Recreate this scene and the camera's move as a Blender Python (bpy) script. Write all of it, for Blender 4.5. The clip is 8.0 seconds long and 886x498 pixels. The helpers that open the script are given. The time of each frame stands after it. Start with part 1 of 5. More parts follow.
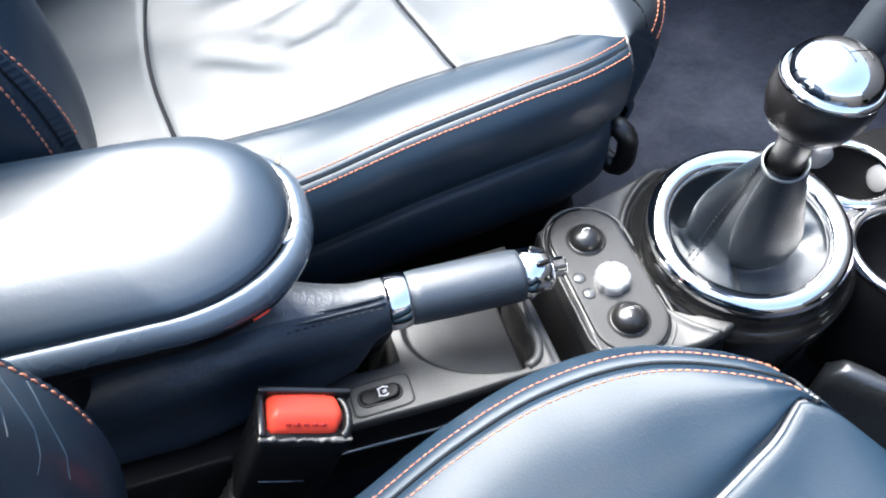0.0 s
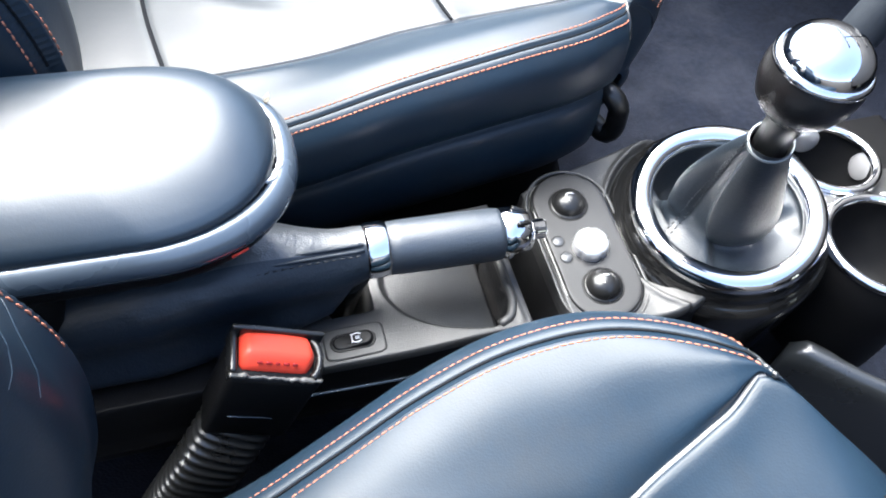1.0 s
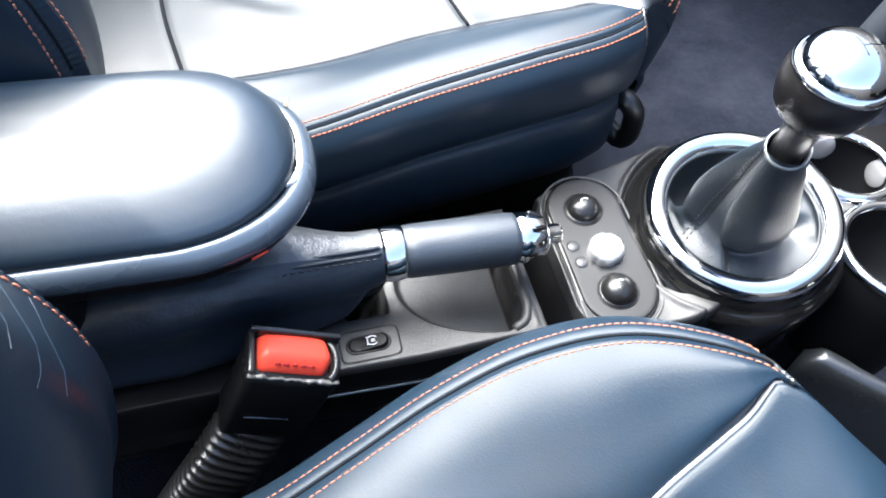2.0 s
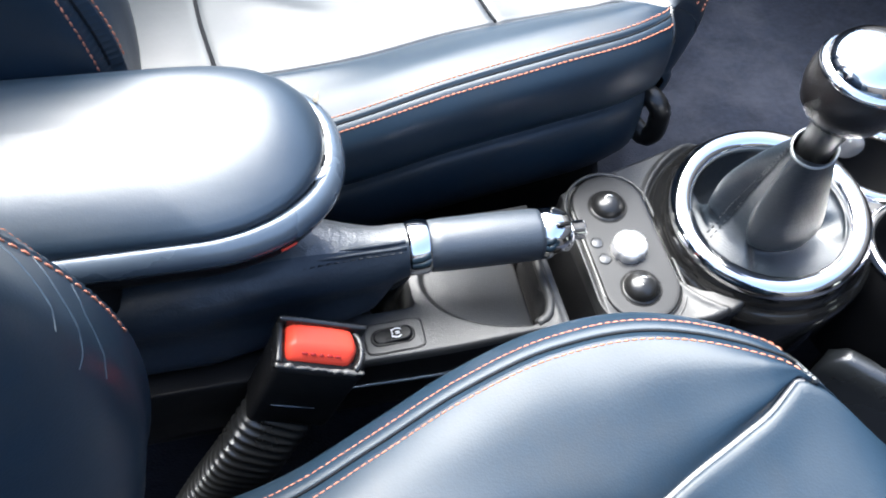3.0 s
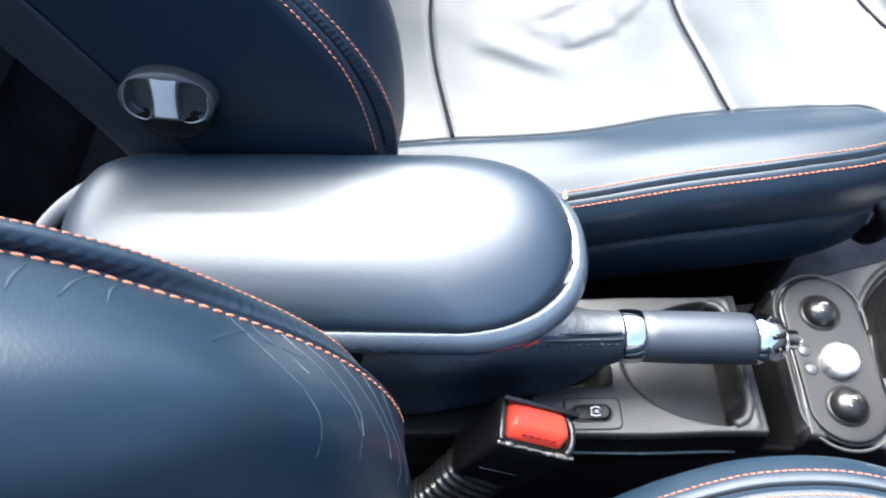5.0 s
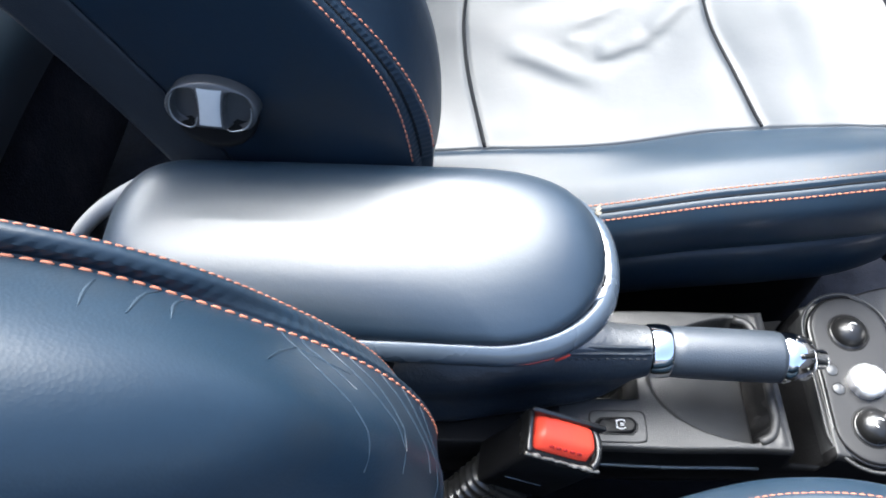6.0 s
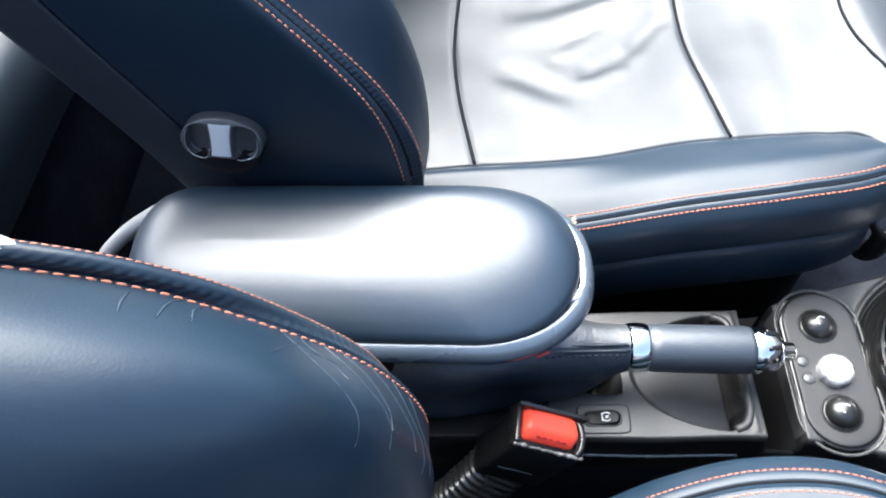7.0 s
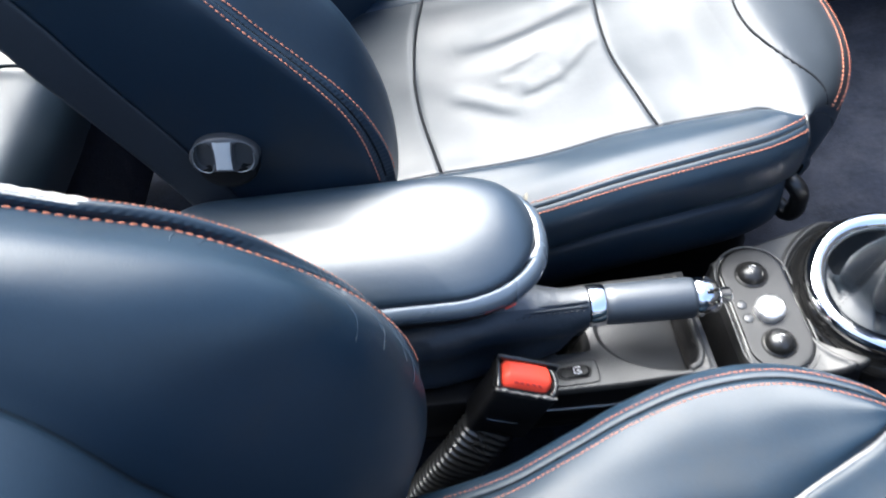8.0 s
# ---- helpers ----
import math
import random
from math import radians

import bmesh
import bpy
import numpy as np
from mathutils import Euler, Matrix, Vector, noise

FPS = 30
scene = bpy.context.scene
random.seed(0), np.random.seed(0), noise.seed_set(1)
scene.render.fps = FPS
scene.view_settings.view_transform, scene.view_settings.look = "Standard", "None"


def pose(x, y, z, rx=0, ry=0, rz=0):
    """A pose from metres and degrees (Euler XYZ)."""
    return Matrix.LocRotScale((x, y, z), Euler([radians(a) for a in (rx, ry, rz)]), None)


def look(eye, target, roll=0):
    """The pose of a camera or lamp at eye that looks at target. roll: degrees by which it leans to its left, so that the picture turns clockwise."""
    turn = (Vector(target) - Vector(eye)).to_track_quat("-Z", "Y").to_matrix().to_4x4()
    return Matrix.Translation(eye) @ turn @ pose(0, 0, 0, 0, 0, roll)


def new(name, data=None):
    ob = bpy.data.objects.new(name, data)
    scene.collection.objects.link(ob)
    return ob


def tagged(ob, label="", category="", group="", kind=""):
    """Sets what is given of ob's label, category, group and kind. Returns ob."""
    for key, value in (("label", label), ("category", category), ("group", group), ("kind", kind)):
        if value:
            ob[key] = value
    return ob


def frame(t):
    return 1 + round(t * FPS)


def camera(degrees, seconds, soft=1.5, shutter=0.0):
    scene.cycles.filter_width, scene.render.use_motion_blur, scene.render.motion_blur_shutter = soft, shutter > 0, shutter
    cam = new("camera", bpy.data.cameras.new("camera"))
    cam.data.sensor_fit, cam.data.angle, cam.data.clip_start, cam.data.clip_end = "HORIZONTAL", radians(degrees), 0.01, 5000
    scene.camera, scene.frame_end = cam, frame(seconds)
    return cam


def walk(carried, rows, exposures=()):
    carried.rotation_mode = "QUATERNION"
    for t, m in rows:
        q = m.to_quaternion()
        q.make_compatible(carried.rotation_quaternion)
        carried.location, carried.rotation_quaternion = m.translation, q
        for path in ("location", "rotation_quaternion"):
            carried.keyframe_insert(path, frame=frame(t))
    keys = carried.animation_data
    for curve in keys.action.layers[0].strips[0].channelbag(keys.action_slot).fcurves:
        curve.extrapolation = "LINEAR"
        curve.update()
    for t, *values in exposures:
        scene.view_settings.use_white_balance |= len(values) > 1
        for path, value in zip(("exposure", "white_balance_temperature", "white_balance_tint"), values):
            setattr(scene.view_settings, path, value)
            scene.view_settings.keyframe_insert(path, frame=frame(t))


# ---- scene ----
cam = camera(63.2, 8.0, 1.9, 0.5)
PATH = [
    (0, (0.015, 0.007, 0.622), (0.368, 1.251, -0.904), -2.2),
    (0.5, (0.014, 0.004, 0.626), (0.333, 1.202, -0.944), -1.2),
    (1, (0.015, 0.004, 0.623), (0.389, 1.143, -0.978), 4.1),
    (1.5, (0.013, 0.005, 0.624), (0.372, 1.159, -0.97), 3.8),
    (3, (0.009, 0.0, 0.629), (0.295, 1.159, -0.976), 1.9),
    (3.5, (0.005, 0.006, 0.641), (0.161, 1.181, -0.969), -1.2),
    (4, (-0.01, 0.017, 0.668), (0.039, 1.235, -0.918), -2.7),
    (4.5, (-0.027, 0.03, 0.682), (0.011, 1.173, -0.959), -1.0),
    (5, (-0.05, 0.046, 0.687), (-0.091, 1.176, -0.962), -2.9),
    (5.2, (-0.049, 0.05, 0.691), (-0.122, 1.171, -0.964), -3.8),
    (6.3, (-0.062, 0.048, 0.701), (-0.147, 1.179, -0.946), -3.1),
    (6.5, (-0.05, 0.04, 0.712), (-0.144, 1.193, -0.92), -4.0),
    (7, (-0.043, 0.025, 0.729), (-0.168, 1.177, -0.901), -6.5),
    (7.5, (-0.036, -0.012, 0.747), (-0.162, 1.228, -0.817), -10.4),
    (8, (-0.034, -0.068, 0.755), (-0.113, 1.226, -0.768), -10.5),
]
walk(cam, [(t, look(eye, target, roll)) for t, eye, target, roll in PATH], [(0.0, 2.40), (4.5, 2.40), (6.5, 2.24), (8.0, 2.20)])

# ---- world, sun, exposure ----
world = bpy.data.worlds.new("sky")
scene.world = world
world.use_nodes = True
wn = world.node_tree
sky = wn.nodes.new("ShaderNodeTexSky")
sky.sky_type = "NISHITA"
sky.sun_disc = False
sky.sun_elevation = radians(58)
sky.sun_rotation = radians(-30)
sky.dust_density = 2.4
sky.ozone_density = 1.2
wn.links.new(sky.outputs[0], wn.nodes["Background"].inputs[0])
wn.nodes["Background"].inputs[1].default_value = 0.14
sun = new("sun", bpy.data.lights.new("sun", "SUN"))
sun.data.energy, sun.data.angle, sun.data.color = 4.5, radians(64), (0.97, 0.985, 0.96)
sun.matrix_world = look((-0.53, 1.17, 2.0), (0.0, 0.25, 0.3))


# ---- materials ----
def material(name, colour, rough=0.5, metal=0.0, spec=0.5, grain=0.0, scale=900.0, spread=0.25, rough_spread=0.12, coat=0.0, large=14.0, worn=None, uneven=0.0):
    """A surface with a fine grain and broad uneven wear."""
    m = bpy.data.materials.new(name)
    m.use_nodes = True
    n, k = m.node_tree.nodes, m.node_tree.links
    b = n["Principled BSDF"]
    b.inputs["Metallic"].default_value = metal
    b.inputs["Specular IOR Level"].default_value = spec
    b.inputs["Coat Weight"].default_value = coat
    b.inputs["Coat Roughness"].default_value = 0.15
    tc = n.new("ShaderNodeTexCoord")
    broad = n.new("ShaderNodeTexNoise")
    broad.inputs["Scale"].default_value = large
    broad.inputs["Detail"].default_value = 5.0
    fine = n.new("ShaderNodeTexNoise")
    fine.inputs["Scale"].default_value = scale * 0.35
    fine.inputs["Detail"].default_value = 3.0
    k.new(tc.outputs["Object"], broad.inputs["Vector"])
    k.new(tc.outputs["Object"], fine.inputs["Vector"])
    mix = n.new("ShaderNodeMix")
    mix.data_type = "RGBA"
    mix.inputs["A"].default_value = (*[c * (1 - spread) for c in colour], 1)
    mix.inputs["B"].default_value = (*[min(1, c * (1 + spread)) for c in colour], 1)
    add = n.new("ShaderNodeMath")
    add.operation = "ADD"
    half = n.new("ShaderNodeMath")
    half.operation = "MULTIPLY"
    half.inputs[1].default_value = 0.5
    k.new(broad.outputs[0], add.inputs[0])
    k.new(fine.outputs[0], add.inputs[1])
    k.new(add.outputs[0], half.inputs[0])
    k.new(half.outputs[0], mix.inputs["Factor"])
    if worn:
        patch = n.new("ShaderNodeTexNoise")
        patch.inputs["Scale"].default_value = 9.0
        patch.inputs["Detail"].default_value = 8.0
        patch.inputs["Roughness"].default_value = 0.7
        k.new(tc.outputs["Object"], patch.inputs["Vector"])
        amount = n.new("ShaderNodeMapRange")
        amount.inputs["From Min"].default_value, amount.inputs["From Max"].default_value = 0.48, 0.75
        amount.inputs["To Max"].default_value = 0.6
        k.new(patch.outputs[0], amount.inputs["Value"])
        over = n.new("ShaderNodeMix")
        over.data_type = "RGBA"
        over.inputs["B"].default_value = (*worn, 1)
        k.new(amount.outputs[0], over.inputs["Factor"])
        k.new(mix.outputs["Result"], over.inputs["A"])
        k.new(over.outputs["Result"], b.inputs["Base Color"])
    else:
        k.new(mix.outputs["Result"], b.inputs["Base Color"])
    rr = n.new("ShaderNodeMapRange")
    rr.inputs["From Min"].default_value, rr.inputs["From Max"].default_value = 0.3, 0.7
    rr.inputs["To Min"].default_value = max(0.02, rough - rough_spread)
    rr.inputs["To Max"].default_value = min(1.0, rough + rough_spread)
    k.new(broad.outputs[0], rr.inputs["Value"])
    k.new(rr.outputs[0], b.inputs["Roughness"])
    if grain:
        vor = n.new("ShaderNodeTexVoronoi")
        vor.inputs["Scale"].default_value = scale
        k.new(tc.outputs["Object"], vor.inputs["Vector"])
        bump = n.new("ShaderNodeBump")
        bump.inputs["Strength"].default_value = grain
        bump.inputs["Distance"].default_value = 0.0006
        k.new(vor.outputs["Distance"], bump.inputs["Height"])
        if uneven:
            soft_relief = n.new("ShaderNodeTexNoise")
            soft_relief.inputs["Scale"].default_value = 85.0
            soft_relief.inputs["Detail"].default_value = 5.0
            soft_relief.inputs["Roughness"].default_value = 0.6
            k.new(tc.outputs["Object"], soft_relief.inputs["Vector"])
            swell = n.new("ShaderNodeBump")
            swell.inputs["Strength"].default_value = uneven
            swell.inputs["Distance"].default_value = 0.002
            k.new(soft_relief.outputs[0], swell.inputs["Height"])
            k.new(swell.outputs[0], bump.inputs["Normal"])
        k.new(bump.outputs[0], b.inputs["Normal"])
    return m


NAVY = (0.0065, 0.0175, 0.031)
leather = material("navy_leather", NAVY, 0.43, spec=0.40, grain=0.07, scale=950, rough_spread=0.07, worn=(0.020, 0.022, 0.023), uneven=0.025)
leather_smooth = material("smooth_black_leather", (0.011, 0.017, 0.024), 0.50, spec=0.75, grain=0.05, scale=1100, rough_spread=0.07, uneven=0.10)
pad_leather = material("pad_leather", NAVY, 0.41, spec=1.0, grain=0.04, scale=1200, rough_spread=0.05, uneven=0.07)
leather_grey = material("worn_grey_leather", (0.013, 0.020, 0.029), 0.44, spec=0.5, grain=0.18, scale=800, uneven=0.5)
# Scuffed leather, its grey also raised for sky reflected on the gaiter's top.
leather_worn_lit = material("scuffed_lit_leather", (0.045, 0.050, 0.055), 0.42, spec=1.0, grain=0.25, scale=800, spread=0.4, uneven=0.7)
grip_leather = material("grip_leather", (0.024, 0.032, 0.042), 0.40, spec=1.0, grain=0.3, scale=1200)
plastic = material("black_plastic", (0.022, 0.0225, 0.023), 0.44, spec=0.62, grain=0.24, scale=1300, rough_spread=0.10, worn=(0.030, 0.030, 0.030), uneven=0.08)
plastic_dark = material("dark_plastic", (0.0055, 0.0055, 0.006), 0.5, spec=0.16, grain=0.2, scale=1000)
plastic_satin = material("satin_black_plastic", (0.016, 0.016, 0.017), 0.42, spec=0.36, grain=0.05, scale=1500)
gloss_black = material("gloss_black", (0.008, 0.008, 0.008), 0.14, spec=0.6, rough_spread=0.04)
rubber = material("ribbed_rubber", (0.014, 0.014, 0.014), 0.36, spec=0.7)
button_black = material("soft_gloss_black", (0.010, 0.010, 0.010), 0.30, spec=0.6, rough_spread=0.04)
bright_silver = material("bright_matt_silver", (0.80, 0.80, 0.81), 0.30, metal=0.8, spread=0.05, rough_spread=0.05)
chrome = material("chrome", (0.85, 0.85, 0.86), 0.06, metal=1.0, spread=0.04, rough_spread=0.03)
silver = material("silver_paint", (0.30, 0.32, 0.33), 0.34, metal=0.7, spread=0.08, rough_spread=0.06)
lip_grey = material("soft_grey_plastic", (0.070, 0.092, 0.118), 0.27, metal=0.25, spec=0.8, spread=0.12)
red_plastic = material("red_plastic", (0.70, 0.06, 0.034), 0.42, spec=0.3, spread=0.1)
red_dark = material("red_print", (0.28, 0.01, 0.01), 0.5)
orange_thread = material("orange_thread", (0.42, 0.165, 0.105), 0.8, spec=0.08, spread=0.2, scale=3000)
dark_thread = material("dark_thread", (0.012, 0.014, 0.018), 0.6)
piping_black = material("black_piping", (0.007, 0.008, 0.010), 0.75, spec=0.12)
piping_grey = material("grey_piping", (0.20, 0.20, 0.205), 0.4, spec=0.6)
shell_grey = material("grey_shell_plastic", (0.020, 0.025, 0.032), 0.55, spec=0.35, grain=0.2, scale=1000)
worn_mark = material("worn_leather_mark", (0.0135, 0.026, 0.040), 0.5, spec=0.39, spread=0.5, scale=2500)
carpet = material("navy_carpet", (0.0125, 0.0155, 0.025), 0.95, spec=0.1, grain=1.0, scale=420, spread=0.85, large=30, worn=(0.042, 0.047, 0.064))
white_print = material("white_print", (0.8, 0.8, 0.8), 0.5, spread=0.03)
shaft_grey = material("dark_steel", (0.030, 0.030, 0.031), 0.42, metal=0.2, spread=0.08)
hinge_grey = material("pale_grey_plastic", (0.42, 0.42, 0.41), 0.4, spec=0.5, spread=0.1)
matt_black = material("matt_black_plastic", (0.006, 0.006, 0.0065), 0.45, spec=0.22)
amber = material("amber_plastic", (0.7, 0.22, 0.03), 0.3)
black_print = material("black_print", (0.01, 0.01, 0.01), 0.5)
wheel_grey = material("adjuster_grey", (0.060, 0.063, 0.067), 0.38, metal=0.25, spec=0.6, spread=0.12)
pale_film = material("peeled_silver_film", (0.62, 0.63, 0.62), 0.35, metal=0.3, spread=0.15)
shred = material("frayed_backing", (0.16, 0.145, 0.115), 0.8, spread=0.4, scale=2500)
gaiter_leather = material("gaiter_leather", (0.015, 0.021, 0.028), 0.43, spec=0.62, grain=0.22, scale=900, uneven=0.10)
broken_plastic = material("broken_plastic", (0.13, 0.125, 0.115), 0.4, spread=0.7, scale=2600, spec=0.6)
bar_grey = material("bar_grey", (0.40, 0.42, 0.43), 0.38, spec=0.6, spread=0.08)
edge_black = material("smooth_edge_black", (0.014, 0.016, 0.018), 0.30, spec=0.9, rough_spread=0.05)
# Grainy pocket liner, kept darker to stand in for shade in the recess.
pocket_black = material("shaded_pocket_rubber", (0.010, 0.010, 0.011), 0.6, spec=0.35, grain=0.9, scale=900)
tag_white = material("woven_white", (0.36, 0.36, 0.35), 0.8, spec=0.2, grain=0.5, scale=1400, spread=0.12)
trim_dark = material("dark_trim", (0.03, 0.03, 0.032), 0.6)


# ---- building helpers ----
def thing(name, label, category, at=(0, 0, 0), group="", kind=""):
    ob = new(name)
    ob.empty_display_size = 0.02
    ob.location = at
    return tagged(ob, label, category, group, kind)


def finish(bm, smooth=True):
    bmesh.ops.recalc_face_normals(bm, faces=bm.faces)
    for f in bm.faces:
        f.smooth = smooth


def part(name, bm, mat, parent=None, label="", smooth=True, kind=""):
    """Links a bmesh as one mesh object under a thing or part; places are given in the world."""
    finish(bm, smooth)
    me = bpy.data.meshes.new(name)
    bm.to_mesh(me)
    bm.free()
    me.materials.append(mat)
    ob = new(name, me)
    if parent:
        ob.parent = parent
        root = parent
        off = Vector((0, 0, 0))
        while root:
            off += root.location
            root = root.parent
        ob.location = -off
    return tagged(ob, label, kind=kind)


def step(v, a, b):
    t = max(0.0, min(1.0, (v - a) / (b - a)))
    return t * t * (3 - 2 * t)


def hermite(keys):
    """A smooth curve through (t, values...) keys."""
    t = np.array([k[0] for k in keys], float)
    v = np.array([k[1:] for k in keys], float)
    d = np.gradient(v, t, axis=0) if len(t) > 2 else np.repeat((v[1:] - v[:1]) / (t[1] - t[0]), 2, 0)

    def at(x):
        x = min(max(x, t[0]), t[-1])
        i = min(int(np.searchsorted(t, x, "right")) - 1, len(t) - 2)
        h = t[i + 1] - t[i]
        s = (x - t[i]) / h
        return ((2 * s**3 - 3 * s**2 + 1) * v[i] + (s**3 - 2 * s**2 + s) * h * d[i]
                + (-2 * s**3 + 3 * s**2) * v[i + 1] + (s**3 - s**2) * h * d[i + 1])
    return at


def smooth_line(points, n):
    """n points spread evenly along a smooth curve through the given ones."""
    p = np.array(points, float)
    t = np.concatenate([[0], np.cumsum(np.linalg.norm(np.diff(p, axis=0), axis=1))])
    f = hermite([(a, *b) for a, b in zip(t, p)])
    return [Vector(f(x)) for x in np.linspace(0, t[-1], n)]


def grid(rows, bm=None, close_rows=False, close_cols=False):
    bm = bm or bmesh.new()
    vs = [[bm.verts.new(p) for p in r] for r in rows]
    nr, nc = len(rows), len(rows[0])
    for i in range(nr if close_rows else nr - 1):
        for j in range(nc if close_cols else nc - 1):
            a, b = vs[i][j], vs[i][(j + 1) % nc]
            c, d = vs[(i + 1) % nr][(j + 1) % nc], vs[(i + 1) % nr][j]
            bm.faces.new((a, b, c, d))
    return bm, vs


def tube(points, radius, n=10, bm=None, caps=True, flat=1.0):
    """A round bar along points; radius: one, or one a point."""
    bm = bm or bmesh.new()
    rows = []
    up = Vector((0.13, 0.21, 0.97))
    for i, p in enumerate(points):
        p = Vector(p)
        a = Vector(points[max(i - 1, 0)])
        b = Vector(points[min(i + 1, len(points) - 1)])
        d = (b - a).normalized()
        s = d.cross(up)
        s = s.normalized() if s.length > 1e-4 else Vector((1, 0, 0))
        w = s.cross(d)
        r = radius[i] if hasattr(radius, "__len__") else radius
        rows.append([p + (s * math.cos(2 * math.pi * k / n) + w * flat * math.sin(2 * math.pi * k / n)) * r for k in range(n)])
    _, vs = grid(rows, bm, close_cols=True)
    if caps:
        bm.faces.new(vs[0])
        bm.faces.new(vs[-1])
    return bm


def axes(centre, axis, ref=(1, 0, 0)):
    z = Vector(axis).normalized()
    x = (Vector(ref) - z * Vector(ref).dot(z)).normalized()
    y = z.cross(x)
    m = Matrix((x, y, z)).transposed().to_4x4()
    return Matrix.Translation(centre) @ m


def lathe(profile, m=Matrix(), n=40, bm=None, wobble=None):
    """profile: (radius, height) pairs, turned round the local z axis of m."""
    bm = bm or bmesh.new()
    rows = []
    for r, h in profile:
        rows.append([m @ Vector((max(r, 1e-5) * math.cos(2 * math.pi * k / n) * (1 + (wobble(k / n) if wobble else 0)),
                                 max(r, 1e-5) * math.sin(2 * math.pi * k / n) * (1 + (wobble(k / n) if wobble else 0)), h)) for k in range(n)])
    grid(rows, bm, close_cols=True)
    bmesh.ops.remove_doubles(bm, verts=bm.verts, dist=2e-5)
    return bm


def rounded(sx, sy, sz, r, m=Matrix(), seg=3, bm=None):
    """A box with rounded edges, centred on m."""
    b = bmesh.new()
    bmesh.ops.create_cube(b, size=1)
    bmesh.ops.scale(b, vec=(sx, sy, sz), verts=b.verts)
    bmesh.ops.bevel(b, geom=b.edges[:], offset=r, segments=seg, profile=0.5, affect="EDGES")
    bmesh.ops.transform(b, matrix=m, verts=b.verts)
    if bm is None:
        return b
    me = bpy.data.meshes.new("join")
    b.to_mesh(me)
    b.free()
    bm.from_mesh(me)
    bpy.data.meshes.remove(me)
    return bm


def outline_slab(points, z0, z1, r, m=Matrix()):
    """A flat-topped slab over a convex outline, with a rounded upper rim."""
    c = sum((Vector((*p, 0)) for p in points), Vector()) / len(points)
    rows = []
    for k in range(7):
        a = k / 6 * math.pi / 2
        inset, z = r * (1 - math.cos(a)), z1 - r + r * math.sin(a)
        rows.append((inset, z))
    rows = [(0, z0)] + rows + [(r * 3, z1), (1e9, z1)]
    out = []
    for inset, z in rows:
        ring = []
        for p in points:
            v = Vector((*p, 0)) - c
            s = max(0.0, 1 - inset / v.length) if inset < 1e8 else 0.001
            ring.append(m @ (c + v * s + Vector((0, 0, z))))
        out.append(ring)
    bm, vs = grid(out, close_cols=True)
    bm.faces.new(vs[-1])
    return bm


def stadium(cx, cy, half_x, half_y, n=40):
    """An upright oval, longer along y."""
    r = half_x
    pts = []
    for k in range(n):
        a = 2 * math.pi * k / n
        y = math.sin(a) * r + (half_y - r) * (1 if math.sin(a) >= 0 else -1)
        pts.append((cx + math.cos(a) * r, cy + y))
    return pts


def stitches(line, normals, length, gap, radius, bm=None):
    """A row of thread stitches that lie on a surface along a line."""
    bm = bm or bmesh.new()
    p = [Vector(a) for a in line]
    dist = [0.0]
    for a, b in zip(p, p[1:]):
        dist.append(dist[-1] + (b - a).length)
    f = hermite([(d, *a, *q) for d, a, q in zip(dist, p, normals)])
    s = gap
    rnd = random.Random(5)
    while s + length < dist[-1]:
        a, b = f(s), f(s + length)
        c = f(s + length / 2)
        nn = Vector(c[3:6]).normalized()
        A, B, C = Vector(a[:3]), Vector(b[:3]), Vector(c[:3])
        side = (B - A).normalized().cross(nn) * radius * rnd.uniform(-0.35, 0.35)
        A, B, C = A + nn * radius * 0.1 - side, B + nn * radius * 0.1 + side, C + nn * radius * 0.45
        tube([A, A.lerp(C, 0.5) + nn * radius * 0.25, C, C.lerp(B, 0.5) + nn * radius * 0.25, B],
             [radius * 0.55, radius, radius * 1.08, radius, radius * 0.55], 6, bm)
        s += length + gap
    return bm


def crease(p, a, b, width):
    """How near p lies to the segment a-b, 1 on it, fading over width."""
    a, b = Vector(a), Vector(b)
    d = b - a
    t = max(0.0, min(1.0, (p - a).dot(d) / d.length_squared))
    q = (p - a - d * t).length
    return math.exp(-(q / width) ** 2) * min(1.0, 4 * t * (1 - t) + 0.25)


# ---- the shell of the open car ----
def slab(name, lo, hi, mat, label, category="wall", kind="structure"):
    bm = rounded(hi[0] - lo[0], hi[1] - lo[1], hi[2] - lo[2], 0.01,
                 pose(*[(a + b) / 2 for a, b in zip(lo, hi)]))
    return tagged(part(name, bm, mat), label, category, kind=kind)


def floor_sheet():
    rows = []
    for x in np.linspace(-1.0, 1.2, 90):
        rows.append([(x, y, 0.02 + 0.006 * noise.noise(Vector((x * 9, y * 9, 0))) + 0.10 * max(0.0, x - 0.75) * 2 - 0.14 * min(1.0, max(0.0, -0.30 - x) / 0.06)) for y in np.linspace(-0.50, 0.98, 70)])
    bm, _ = grid(rows)
    return tagged(part("floor", bm, carpet), "navy blue cut-pile car carpet, slightly uneven", "carpet", kind="structure")


floor_sheet()
slab("wall_passenger_door", (-0.45, 0.98, -0.02), (1.0, 1.06, 0.62), trim_dark, "dark trimmed inner face of the passenger door")
slab("wall_dashboard", (0.66, -0.50, 0.36), (1.1, 0.98, 0.70), trim_dark, "dark moulded dashboard across the cabin")
slab("wall_firewall", (1.15, -0.5, -0.02), (1.2, 1.06, 0.70), trim_dark, "dark bulkhead beyond the footwell")
slab("wall_rear", (-1.1, -0.5, -0.02), (-1.02, 1.06, 0.70), trim_dark, "dark rear bulkhead of the cabin")
